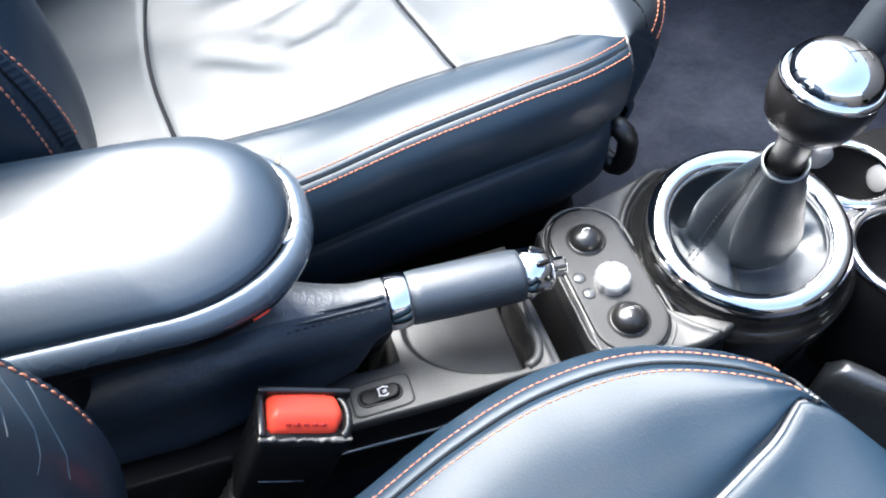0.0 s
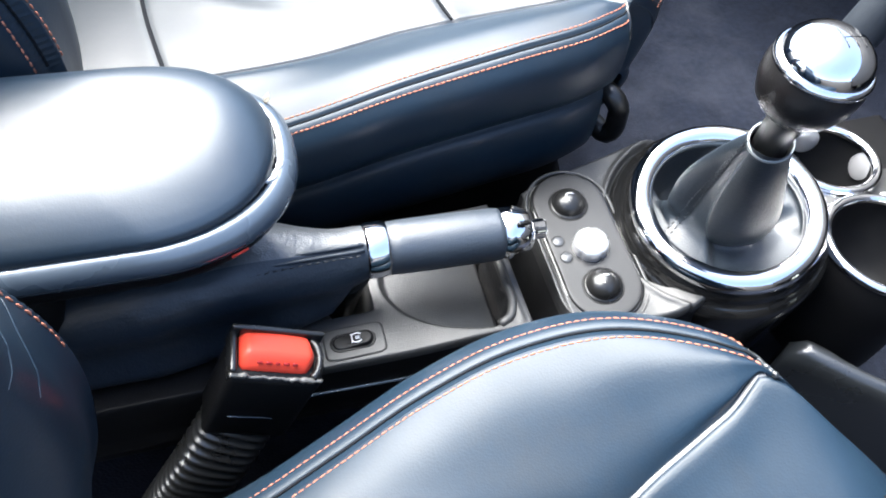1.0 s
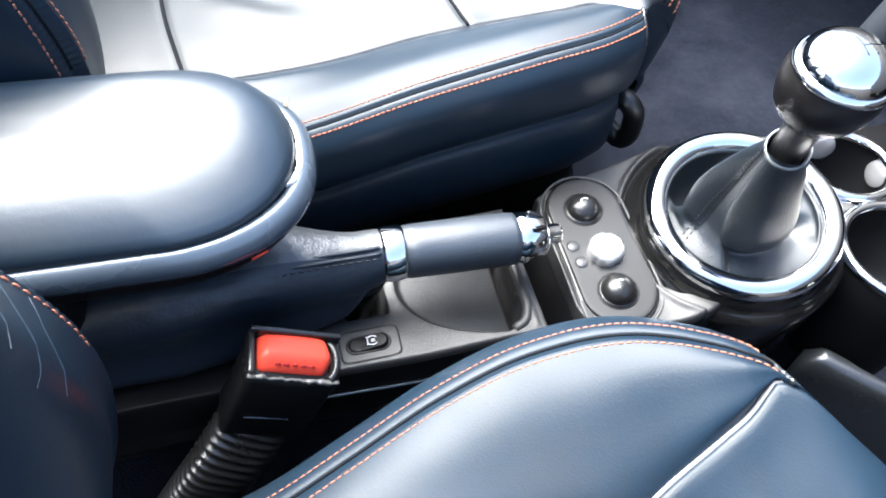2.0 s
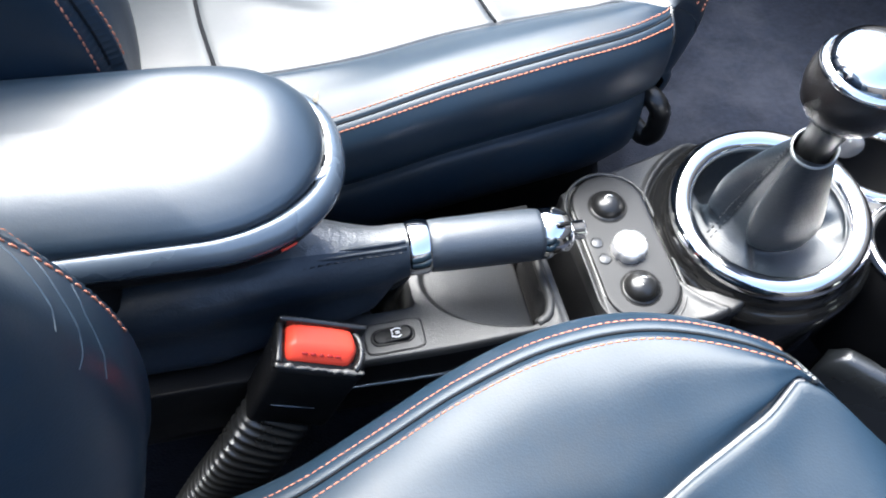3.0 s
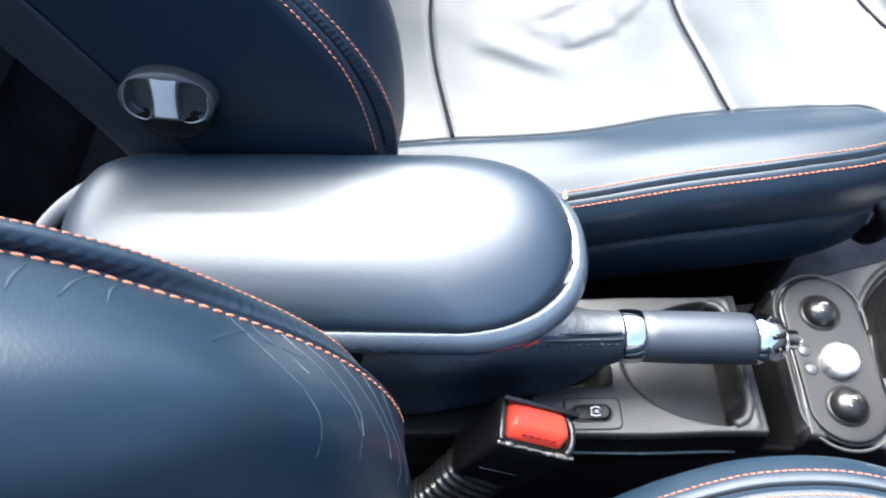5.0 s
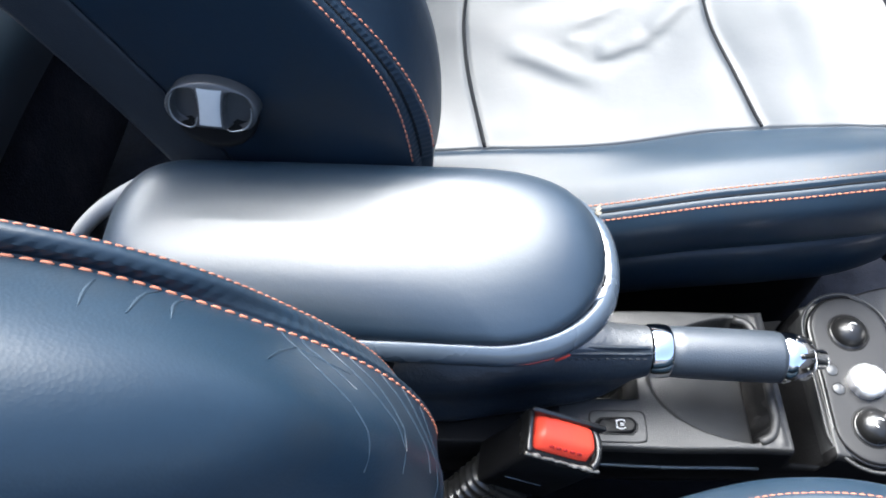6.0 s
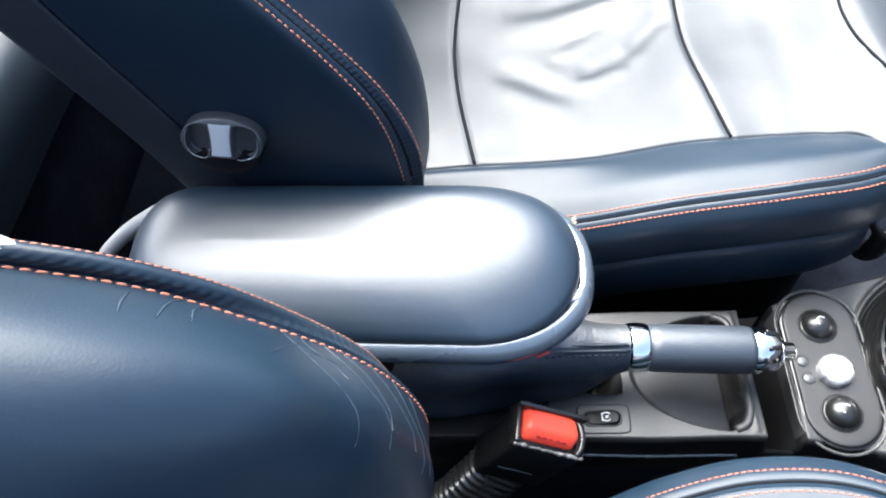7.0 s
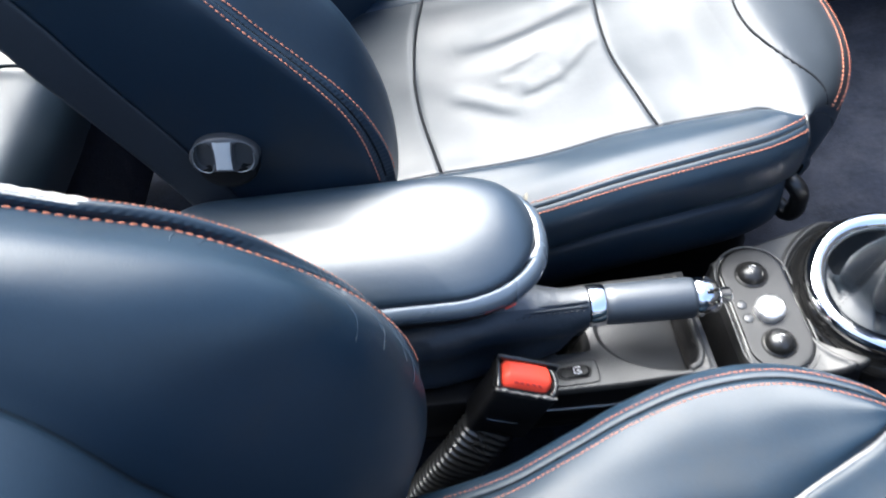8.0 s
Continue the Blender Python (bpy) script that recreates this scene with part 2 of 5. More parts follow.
slab("wall_driver_door", (-0.45, -0.58, -0.02), (1.0, -0.50, 0.62), trim_dark, "dark trimmed inner face of the driver's door")
slab("wall_near_quarter", (-1.02, -0.58, -0.02), (-0.45, -0.50, 0.70), trim_dark, "dark rear quarter trim panel, driver's side")
slab("wall_rear_quarter", (-1.02, 0.98, -0.02), (-0.45, 1.06, 0.70), trim_dark, "dark rear quarter trim panel")


# ---- seats ----
def cushion_data(far):
    """Seat-wise curves: the seam groove of the inner bolster, by x."""
    if far:
        return dict(s=1.0, end=0.240, centre=0.205,
                    groove=hermite([(-0.20, 0.352, 0.279), (-0.06, 0.350, 0.291), (0.02, 0.347, 0.304), (0.095, 0.343, 0.327), (0.165, 0.339, 0.345), (0.215, 0.344, 0.35), (0.255, 0.360, 0.350), (0.29, 0.374, 0.348), (0.35, 0.392, 0.342)]))
    return dict(s=-1.0, end=0.191, centre=0.205,
                groove=hermite([(-0.20, -0.100, 0.281), (-0.08, -0.106, 0.294), (-0.03, -0.114, 0.301), (0.01, -0.127, 0.309), (0.055, -0.141, 0.321), (0.10, -0.147, 0.335), (0.15, -0.138, 0.349), (0.17, -0.1275, 0.353), (0.19, -0.1135, 0.355), (0.204, -0.099, 0.354), (0.216, -0.088, 0.351), (0.25, -0.068, 0.344), (0.31, -0.050, 0.332)]))


EDGE_FAR = hermite([(-0.46, 0.058, 0.286), (-0.31, 0.058, 0.298), (-0.20, 0.062, 0.304), (-0.11, 0.075, 0.312), (-0.06, 0.072, 0.319), (-0.03, 0.062, 0.326), (-0.012, 0.042, 0.337), (0.0, 0.012, 0.344), (0.012, 0.005, 0.347), (0.05, 0.005, 0.346), (0.11, 0.005, 0.340)])
EDGE = hermite([(-0.46, 0.058, 0.29), (-0.294, 0.058, 0.302), (-0.184, 0.062, 0.307), (-0.094, 0.078, 0.312), (-0.074, 0.077, 0.318), (-0.049, 0.062, 0.328), (-0.026, 0.043, 0.340), (-0.010, 0.026, 0.347), (0.0, 0.011, 0.352), (0.01, 0.005, 0.353), (0.04, 0.004, 0.348), (0.1, 0.004, 0.334)])
# the front's turn-over: (step, forward, inset, drop)
FRONT = hermite([(0, 0, 0, 0), (0.2, 0.028, 0.000, 0.000), (0.35, 0.054, 0.001, 0.002), (0.5, 0.080, 0.004, 0.006), (0.62, 0.098, 0.008, 0.013), (0.74, 0.108, 0.013, 0.027), (0.86, 0.105, 0.017, 0.054), (1.0, 0.080, 0.021, 0.100), (1.1, 0.048, 0.024, 0.15)])
FRONT_NEAR = hermite([(0, 0, 0, 0), (0.2, 0.027, 0.000, 0.001), (0.35, 0.050, 0.001, 0.006), (0.5, 0.073, 0.004, 0.016), (0.62, 0.090, 0.009, 0.029), (0.74, 0.099, 0.014, 0.046), (0.86, 0.094, 0.018, 0.070), (1.0, 0.066, 0.022, 0.105), (1.1, 0.030, 0.024, 0.15)])
WRINKLES = [((-0.025, 0.245), (0.125, 0.275), 0.014, 0.0068), ((0.015, 0.195), (0.075, 0.225), 0.007, 0.0035), ((0.035, 0.152), (0.082, 0.170), 0.007, 0.0042),
            ((0.082, 0.170), (0.125, 0.220), 0.008, 0.0040), ((-0.035, 0.172), (0.03, 0.122), 0.010, 0.0035), ((0.018, 0.160), (0.024, 0.185), 0.007, 0.0025)]


def cushion_section(data, x, inset=0.0, drop=0.0):
    """The cushion's cross-section at x: named columns of (outward distance, height), inner side to outer."""
    g, gz = data["groove"](x)
    xr = x - data["end"]
    ed, ez = (EDGE_FAR if data["s"] > 0 else EDGE)(xr)
    c = g + data["centre"]
    fade = max(0.0, min(1.0, (0.012 - xr) / 0.02))
    side = [(0.045, -0.150), (0.018, -0.140), (0.000, -0.112), (-0.004, -0.085), (-0.002, -0.069), (0.004, -0.063), (-0.004, -0.056), (-0.011, -0.044), (-0.0135, -0.028), (-0.0125, -0.014), (-0.0070, -0.0040)]
    roll = 0.0 if data["s"] > 0 else 0.005
    inner = [(g + a - (roll if a < -0.0075 or b < -0.05 else 0.0), gz + b) for a, b in side]
    if data["s"] > 0:
        inner[-1] = (g - 0.0068, gz - 0.0048)
        inner += [(g - 0.0022, gz - 0.0014), (g, gz - 0.0020 * fade), (g + 0.0016, gz - 0.0002), (g + min(0.0048, max(0.0022, ed * 0.85)), gz + 0.0008)]
    else:
        inner += [(g - 0.002, gz - 0.0018), (g, gz - 0.0022 * fade), (g + 0.002, gz - 0.001), (g + min(0.006, max(0.0022, ed * 0.85)), gz + 0.0012)]
    e = g + ed
    q = min(0.0065, ed * 0.9)
    inner += [(g + q + (ed - q) * 0.25, gz + 0.0045 * fade + (ez - gz) * (0.12 if data["s"] > 0 else 0.24)),
              (g + q + (ed - q) * 0.55, gz + 0.0045 * fade + (ez - gz) * (0.45 if data["s"] > 0 else 0.56)),
              (g + q + (ed - q) * 0.82, ez + 0.004 * fade + (gz - ez) * (0.1 if data["s"] > 0 else 0.16))]
    dip = 0.0005 if data["s"] > 0 else 0.0014
    edge = [(e - 0.0025, ez + 0.001), (e, ez - dip * fade), (e + 0.003, ez + 0.001)]
    mid = []
    for k in (0.1, 0.25, 0.45, 0.7, 1.0):
        d = e + 0.003 + (c - e - 0.003) * k
        rise = 0.006 if data["s"] > 0 else 0.001
        mid.append((d, ez + rise * math.sin(min(1, k * 2.2) * math.pi / 2) - (0.008 * fade if data["s"] > 0 else 0.050) * k))
    half = inner + edge + mid
    full = half + [(2 * c - d, z) for d, z in reversed(half[:-1])]
    out = []
    for d, z in full:
        d2 = d + (c - d) / (c - g) * inset
        zz = 0.185 + (z - 0.185) * max(0.02, 1 - drop / (gz - 0.185)) if z > 0.185 else z
        out.append((d2, zz))
    return out, len(inner), len(edge), len(mid)


def build_cushion(seat, far):
    data = cushion_data(far)
    end = data["end"]
    lengths = 240
    xs = list(np.linspace(-0.20, end - 0.01, lengths))
    turn = [(FRONT if far else FRONT_NEAR)(v) for v in np.linspace(0, 1.1, 36)]
    rows, base, far_x = [], None, []
    for x, inset, drop in [(x, 0.0, 0.0) for x in xs] + [(end + a, b, c) for a, b, c in turn]:
        far_x.append(max(x, far_x[-1]) if far_x else x)
        sec, ni, ne, nm = cushion_section(data, far_x[-1], inset, drop)
        t = np.arange(len(sec), dtype=float)
        f = hermite([(a, *p) for a, p in zip(t, sec)])
        cols = np.linspace(0, len(sec) - 1, (len(sec) - 1) * 4 + 1)
        row = []
        for ccol in cols:
            d, z = f(ccol)
            row.append([x, d, z])
        rows.append(row)
        base = (ni, ne, nm, len(sec))
    ni, ne, nm, total = base
    xs = far_x
    lo, hi = (ni + 1) * 4, (total - ni - 2) * 4
    seams = [hermite([(0.05, -0.050), (0.15, -0.066), (0.26, -0.069), (0.36, -0.057)]),
             hermite([(0.05, 0.147), (0.10, 0.138), (0.18, 0.130), (0.30, 0.136), (0.38, 0.147)])]
    front = hermite([(0.03, 0.345), (0.06, 0.316), (0.09, 0.285), (0.115, 0.266), (0.14, 0.254), (0.17, 0.246), (0.21, 0.243), (0.25, 0.243), (0.31, 0.255), (0.39, 0.31)])
    shift = 0.0 if far else -0.055
    for row in rows:
        for j in range(lo, hi + 1):
            x, d, z = row[j]
            rel = d - row[lo][1] + 0.06
            p = Vector((x - shift, rel + 0.0))
            for f in (*seams, front):
                z -= 0.0016 * math.exp(-((p.x - f(rel)[0]) / 0.0026) ** 2)
                z += 0.001 * math.exp(-((p.x - f(rel)[0]) / 0.014) ** 2)
            if lo + 4 < j < hi - 4:
                for a, b, w, h in WRINKLES:
                    z += 1.15 * h * (0.8 * crease(p + Vector((0, w * 1.2)), a, b, w * 1.35) - crease(p, a, b, w * 1.35))
                z += 0.0006 * noise.noise(Vector((x * 22, d * 22, 3.0)))
            row[j][2] = z
    for row in rows[:lengths]:
        for j in range(11 * 4, 14 * 4 + 3):
            row[j][2] -= 0.00030 * math.sin(math.pi * (j - 43) / 16) * abs(math.cos(math.pi * row[j][0] / 0.0036))
    pts = []
    for row in rows:
        c = row[len(row) // 2][1]
        pts.append([])
        for n, (x, d, z) in enumerate(row):
            t = max(0.0, min(1.0, (xs[len(pts) - 1] - end) / (0.108 if far else 0.099))) ** 1.15
            u = min(1.0, abs(c - d) / data["centre"])
            bow = (0.091 if far else 0.062) * t * (1 - (1 - u ** 2.4) ** (1 / 2.4))
            column = min(n, len(row) - 1 - n) / 4
            if x > end:
                x = end + (x - end) * (0.15 + 0.85 * step(column, 0.0, 7.5))
                bow *= 0.15 + 0.85 * step(column, 0.0, 7.5)
            if far:
                z -= 0.024 * t ** 1.5 * u ** 7 * step(column, 3.0, 9.0)
            pts[-1].append(Vector((x - bow, d * data["s"], z)))

    def surface(x, rel):
        """The point of the insert at x (before the front's curve) and that far across."""
        i = min(max(int(np.searchsorted(xs, x)) - 1, 0), len(xs) - 2)
        k = (x - xs[i]) / (xs[i + 1] - xs[i])
        out = []
        for row in (pts[i], pts[i + 1]):
            want = row[lo].y * data["s"] + rel - 0.06
            j = lo
            while j < hi - 1 and row[j + 1].y * data["s"] < want:
                j += 1
            a, b = row[j], row[j + 1]
            q = max(0.0, min(1.0, (want - a.y * data["s"]) / max(1e-6, (b.y - a.y) * data["s"])))
            out.append(a.lerp(b, q))
        return out[0].lerp(out[1], max(0.0, min(1.0, k)))

    g = (11 + 1) * 4
    g2 = (total - 1) * 4 - g

    def piece(name, a, b, mat, label=""):
        bm, vs = grid([r[a:b + 1] for r in pts])
        return part(name, bm, mat, seat, label)

    piece("side_panel", 0, g, leather, "dark navy leather side panel")
    piece("bolster", g, lo, leather)
    piece("seat_insert", lo, hi, leather_smooth if far else leather, "smooth leather centre panel with sitting creases")
    piece("bolster", hi, g2, leather)
    piece("side_panel", g2, (total - 1) * 4, leather)

    def normal(i, j):
        a = pts[min(i + 1, len(pts) - 1)][j] - pts[max(i - 1, 0)][j]
        b = pts[i][min(j + 1, len(pts[0]) - 1)] - pts[i][max(j - 1, 0)]
        nn = a.cross(b)
        nn.normalize()
        return nn if nn.z > -0.2 else -nn

    last = int(np.argmin([abs(v - end) for v in xs]))
    for back in (0.58, 0.70):
        i = lengths + int(round(back / 1.1 * 35))
        line = pts[i][lo + 2:hi - 1]
        part("stitching", stitches(line, [Vector((0.6, 0, 0.8))] * len(line), 0.0036, 0.0012, 0.0006), orange_thread, seat, "orange contrast stitching")
    rng = range(6, last + (4 if far else 2))
    for col in (41 if far else 40, 14 * 4):
        bm = stitches([pts[i][col] for i in rng], [normal(i, col) for i in rng], 0.0028, 0.0008, 0.00046 if far else 0.00037)
        part("stitching", bm, orange_thread, seat, "orange contrast stitching")
    part("welt", tube([pts[i][12 * 4] + Vector((0, 0, 0.0004)) for i in rng], 0.0007, 7), piping_black, seat, "dark welt between the stitch rows")
    # piping along the cross seams and the bolster edge
    for f, thick in ((seams[0], 0.0015), (seams[1], 0.0012), (front, 0.0011)):
        line = []
        for rel in np.linspace(0.062, 2 * data["centre"] - 0.06, 90):
            if rel > data["centre"]:
                rr = 2 * data["centre"] - rel
            else:
                rr = rel
            x = float(f(min(max(rr, 0.05), 0.38))[0]) + shift
            p = surface(x, rel) + Vector((0, 0, 0.0006))
            line.append(p)
        for _ in range(12):
            line = [line[0]] + [(a + b * 2 + c) / 4 for a, b, c in zip(line, line[1:], line[2:])] + [line[-1]]
        part("piping", tube(line, thick, 8), piping_black, seat, "black piping")
    part("corner_seam", tube([pts[i][g] + Vector((0.0004, 0, 0.0004)) for i in range(last + 2, last + 26)], 0.0007, 6), leather_grey, seat, "raised seam over the front corner")
    roll = [pts[last + 2][j] + Vector((0, 0, 0.0002)) for j in range(9 * 4, (ni + 1) * 4 + 1, 2)]
    part("corner_roll", tube(roll, 0.0012, 8), edge_black, seat, "rolled leather edge over the front corner")
    edge_rng = range(6, last + 2)
    for col in ((ni + 1) * 4,):
        if not far:
            part("piping", tube([pts[i][col] + Vector((0, 0, 0.0003)) for i in edge_rng], 0.0014, 8), piping_grey, seat, "pale seam piping")
    return data, pts


def build_backrest(seat, far):
    s = 1.0 if far else -1.0
    ox = 0.0 if far else 0.008
    shift = 0.0 if far else 0.490
    low_outer = [(0.24, -0.150), (0.28, -0.120), (0.33, -0.100), (0.365, -0.094), (0.402, -0.095), (0.448, -0.105), (0.487, -0.127)]
    low_front = [(0.24, -0.145), (0.28, -0.112), (0.33, -0.093), (0.37, -0.086), (0.403, -0.0865), (0.43, -0.093), (0.462, -0.108), (0.485, -0.124)]
    low_nose = [(0.24, -0.135), (0.28, -0.110), (0.32, -0.096), (0.36, -0.084), (0.41, -0.079), (0.455, -0.084), (0.495, -0.098)]
    low_rear = [(0.24, -0.200), (0.36, -0.228), (0.41, -0.245), (0.46, -0.266), (0.51, -0.288), (0.55, -0.304)]
    low_insert = [(0.24, -0.185), (0.30, -0.172), (0.36, -0.168), (0.42, -0.172), (0.48, -0.186)]
    if far:
        outer = hermite(low_outer + [(0.524, -0.154), (0.547, -0.170), (0.575, -0.195), (0.61, -0.235), (0.67, -0.32), (0.74, -0.43), (0.84, -0.58)])
        front = hermite(low_front + [(0.515, -0.147), (0.54, -0.166), (0.563, -0.190), (0.60, -0.235), (0.66, -0.315), (0.74, -0.43), (0.84, -0.58)])
        nose = hermite(low_nose + [(0.53, -0.120), (0.563, -0.148), (0.60, -0.19), (0.66, -0.265), (0.74, -0.38), (0.84, -0.53)])
        rear = hermite(low_rear + [(0.62, -0.345), (0.70, -0.43), (0.84, -0.64)])
        insert = hermite(low_insert + [(0.54, -0.208), (0.60, -0.25), (0.66, -0.325), (0.74, -0.44), (0.84, -0.58)])
    else:
        outer = hermite(low_outer + [(0.524, -0.154), (0.547, -0.180), (0.562, -0.206), (0.581, -0.234), (0.60, -0.27), (0.63, -0.33), (0.84, -0.52)])
        front = hermite(low_front + [(0.515, -0.151), (0.537, -0.177), (0.552, -0.203), (0.571, -0.231), (0.59, -0.268), (0.62, -0.33), (0.84, -0.52)])
        nose = hermite(low_nose + [(0.53, -0.126), (0.55, -0.153), (0.57, -0.19), (0.59, -0.232), (0.62, -0.30), (0.84, -0.50)])
        rear = hermite(low_rear + [(0.60, -0.345), (0.63, -0.39), (0.84, -0.58)])
        insert = hermite(low_insert + [(0.54, -0.215), (0.60, -0.29), (0.64, -0.36), (0.84, -0.54)])
    lean = hermite([(0.24, 0.0), (0.40, -0.003), (0.473, 0.0), (0.528, 0.008), (0.563, 0.016), (0.62, 0.028), (0.84, 0.05)] if not far else [(0.24, 0.0), (0.5, 0.0), (0.84, 0.03)])
    zs = list(np.linspace(0.24, 0.375, 20)) + list(np.linspace(0.3765, 0.66, 430)) + list(np.linspace(0.665, 0.84, 12))
    pts = []
    for z in zs:
        o, f, n, r, q = outer(z)[0], front(z)[0], nose(z)[0], rear(z)[0], insert(z)[0]
        w = float(lean(z)[0])
        r -= 0.010 if far else 0.0
        draw = 0.0 if far else step(z, 0.49, 0.545)
        f += (o - f) * 0.22 * draw
        near_in = 0.0 if far else 0.020 * step(z, 0.48, 0.62)
        band = 0.040 if far else 0.017
        hug = 0.0 if far else 1.0
        sec = [(r - 0.01, 0.55), (r - 0.006, 0.40), (r, 0.345), (r + 0.003, 0.332), (r + 0.008, 0.3265), (r + band, 0.3245), (r + band + 0.0025, 0.3265), (r + band + 0.006, 0.325),
               (r * 0.62 + o * 0.38, 0.324 + w * hug * 0.7), (r * 0.25 + o * 0.75, 0.3195 + w * hug), (o - 0.008, 0.3190 + w * (0.8 + 0.25 * hug)), (o - 0.001, 0.3215 + w),
               (o + 0.0015, 0.3240 + w), (0.5 * (o + f) + (-0.0005 if far else 0.0012 + 0.0016 * draw), 0.3268 + w), (f + 0.0015, 0.3295 - 0.0014 * draw + w), (f + 0.002, 0.3325 - 0.0026 * draw + w),
               (f * 0.4 + n * 0.6, 0.346 + w * 0.85), (n, 0.366 + w * 0.65), (n * 0.85 + q * 0.15, 0.389 + w * 0.4), (n * 0.38 + q * 0.62, 0.416 - 0.7 * near_in + w * 0.15), (q + 0.002, 0.429 - near_in), (q - 0.002, 0.432 - near_in), (q + 0.002, 0.435 - near_in), (q - 0.002, 0.46), (q - 0.006, 0.55)]
        full = sec + [(x, 1.10 - d) for x, d in reversed(sec[:-1])]
        t = np.arange(len(full), dtype=float)
        c = hermite([(a, *p) for a, p in zip(t, full)])
        row = []
        for col in np.linspace(0, len(full) - 1, (len(full) - 1) * 3 + 1):
            x, d = c(col)
            row.append(Vector((x + ox, shift + s * d if not far else d, z)))
        pts.append(row)
    # leather drawn up between the stitches
    pitch = 0.0039 if far else 0.0047
    run = 0.0
    for i in range(1, len(pts)):
        run += (pts[i][39] - pts[i - 1][39]).length
        if 0.38 < zs[i] < 0.655:
            mid = Vector((-0.22, pts[i][len(pts[0]) // 2].y, zs[i]))
            for j in range(34, 45):
                away = (pts[i][j] - mid).normalized()
                pts[i][j] -= away * (0.00042 if far else 0.00055) * math.sin(math.pi * (j - 33) / 12) * abs(math.sin(math.pi * run / pitch))
    m = len(pts[0]) - 1
    marks = dict(strip=6 * 3, groove=13 * 3, seam=21 * 3)

    def piece(name, a, b, mat, label=""):
        bm, vs = grid([r[a:b + 1] for r in pts])
        return part(name, bm, mat, seat, label)

    back = piece("back_shell", 0, marks["strip"], shell_grey, "dark grey seat back shell edge")
    piece("backrest_side", marks["strip"], marks["groove"], leather)
    piece("backrest_bolster", marks["groove"], marks["seam"], leather, "navy leather bolster with light crease marks")
    piece("backrest_insert", marks["seam"], m - marks["seam"], leather_smooth if far else leather)
    piece("backrest_bolster", m - marks["seam"], m - marks["groove"], leather)
    piece("backrest_side", m - marks["groove"], m, leather)

    def normal(i, j):
        a = pts[min(i + 1, len(pts) - 1)][j] - pts[max(i - 1, 0)][j]
        b = pts[i][j + 1] - pts[i][j - 1]
        nn = a.cross(b).normalized()
        mid = Vector((-0.22, pts[i][m // 2].y, pts[i][j].z))
        return nn if nn.dot(pts[i][j] - mid) > 0 else -nn

    rng = [i for i, z in enumerate(zs) if 0.385 < z < 0.75]
    for col, size in ((11 * 3, 1.0 if far else 0.8), (15 * 3, 1.0 if far else 1.2)):
        bm = stitches([pts[i][col] for i in rng], [normal(i, col) for i in rng], 0.0028 * size, 0.0011 * size, (0.00052 if far else 0.00040) * size)
        part("stitching", bm, orange_thread, seat, "orange contrast stitching")
    if far:
        part("welt", tube([pts[i][marks["groove"]] for i in rng], 0.0008, 7), piping_black, seat, "dark welt between the stitch rows")
    part("piping", tube([r[marks["seam"]] for r in pts], 0.002, 8), piping_black, seat, "black piping")
    if not far:
        for z0, zm, z1, c0, c1 in ((0.493, 0.501, 0.489, 14.9, 17.5), (0.478, 0.479, 0.470, 14.9, 17.3), (0.455, 0.451, 0.446, 14.9, 17.0), (0.440, 0.437, 0.430, 15.0, 17.2), (0.425, 0.422, 0.414, 15.2, 17.0), (0.518, 0.510, 0.500, 16.3, 15.7),
                                   (0.540, 0.533, 0.524, 16.0, 15.1), (0.546, 0.542, 0.537, 16.0, 15.3), (0.486, 0.492, 0.490, 14.9, 16.3), (0.470, 0.468, 0.472, 14.9, 17.0), (0.500, 0.494, 0.484, 15.7, 15.9), (0.532, 0.527, 0.520, 15.9, 15.2)):
            z_at = hermite([(0, z0), (0.5, zm), (1, z1)])
            line = []
            for u in np.linspace(0, 1, 12):
                z = float(z_at(u)[0])
                i = max(1, int(np.searchsorted(zs, z)))
                w = (z - zs[i - 1]) / (zs[i] - zs[i - 1])
                col = (c0 + (c1 - c0) * u) * 3
                j = int(col)
                a, b = pts[i - 1][j].lerp(pts[i - 1][j + 1], col - j), pts[i][j].lerp(pts[i][j + 1], col - j)
                line.append(a.lerp(b, w))
            line = smooth_line(line, 30)
            ribbon = []
            for n, p in enumerate(line):
                i = max(1, int(np.searchsorted(zs, p.z)))
                j = min(range(40, 62), key=lambda c: (pts[i][c] - p).length)
                face = normal(i, j)
                across = (line[min(n + 1, 29)] - line[max(n - 1, 0)]).cross(face).normalized()
                half = 0.00012 + 0.00046 * math.sin(math.pi * n / 29)
                ribbon.append([p + across * half * w + face * (0.00030 - 0.00030 * w * w) for w in (-1, -0.5, 0, 0.5, 1)])
            part("crease_mark", grid(ribbon)[0], worn_mark, seat, "pale crease worn into the leather")
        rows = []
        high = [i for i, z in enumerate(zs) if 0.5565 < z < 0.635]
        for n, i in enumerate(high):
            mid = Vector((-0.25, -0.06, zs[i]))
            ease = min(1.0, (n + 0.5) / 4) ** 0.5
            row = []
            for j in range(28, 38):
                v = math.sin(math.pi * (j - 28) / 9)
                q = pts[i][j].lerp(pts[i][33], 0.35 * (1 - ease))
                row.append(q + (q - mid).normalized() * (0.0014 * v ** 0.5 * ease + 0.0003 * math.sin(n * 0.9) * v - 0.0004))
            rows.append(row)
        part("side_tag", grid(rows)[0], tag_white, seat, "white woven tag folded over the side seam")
    # closed bottom of the backrest
    bm = bmesh.new()
    bm.faces.new([bm.verts.new(p) for p in pts[0]])
    part("underside", bm, plastic_dark, seat)
    return pts


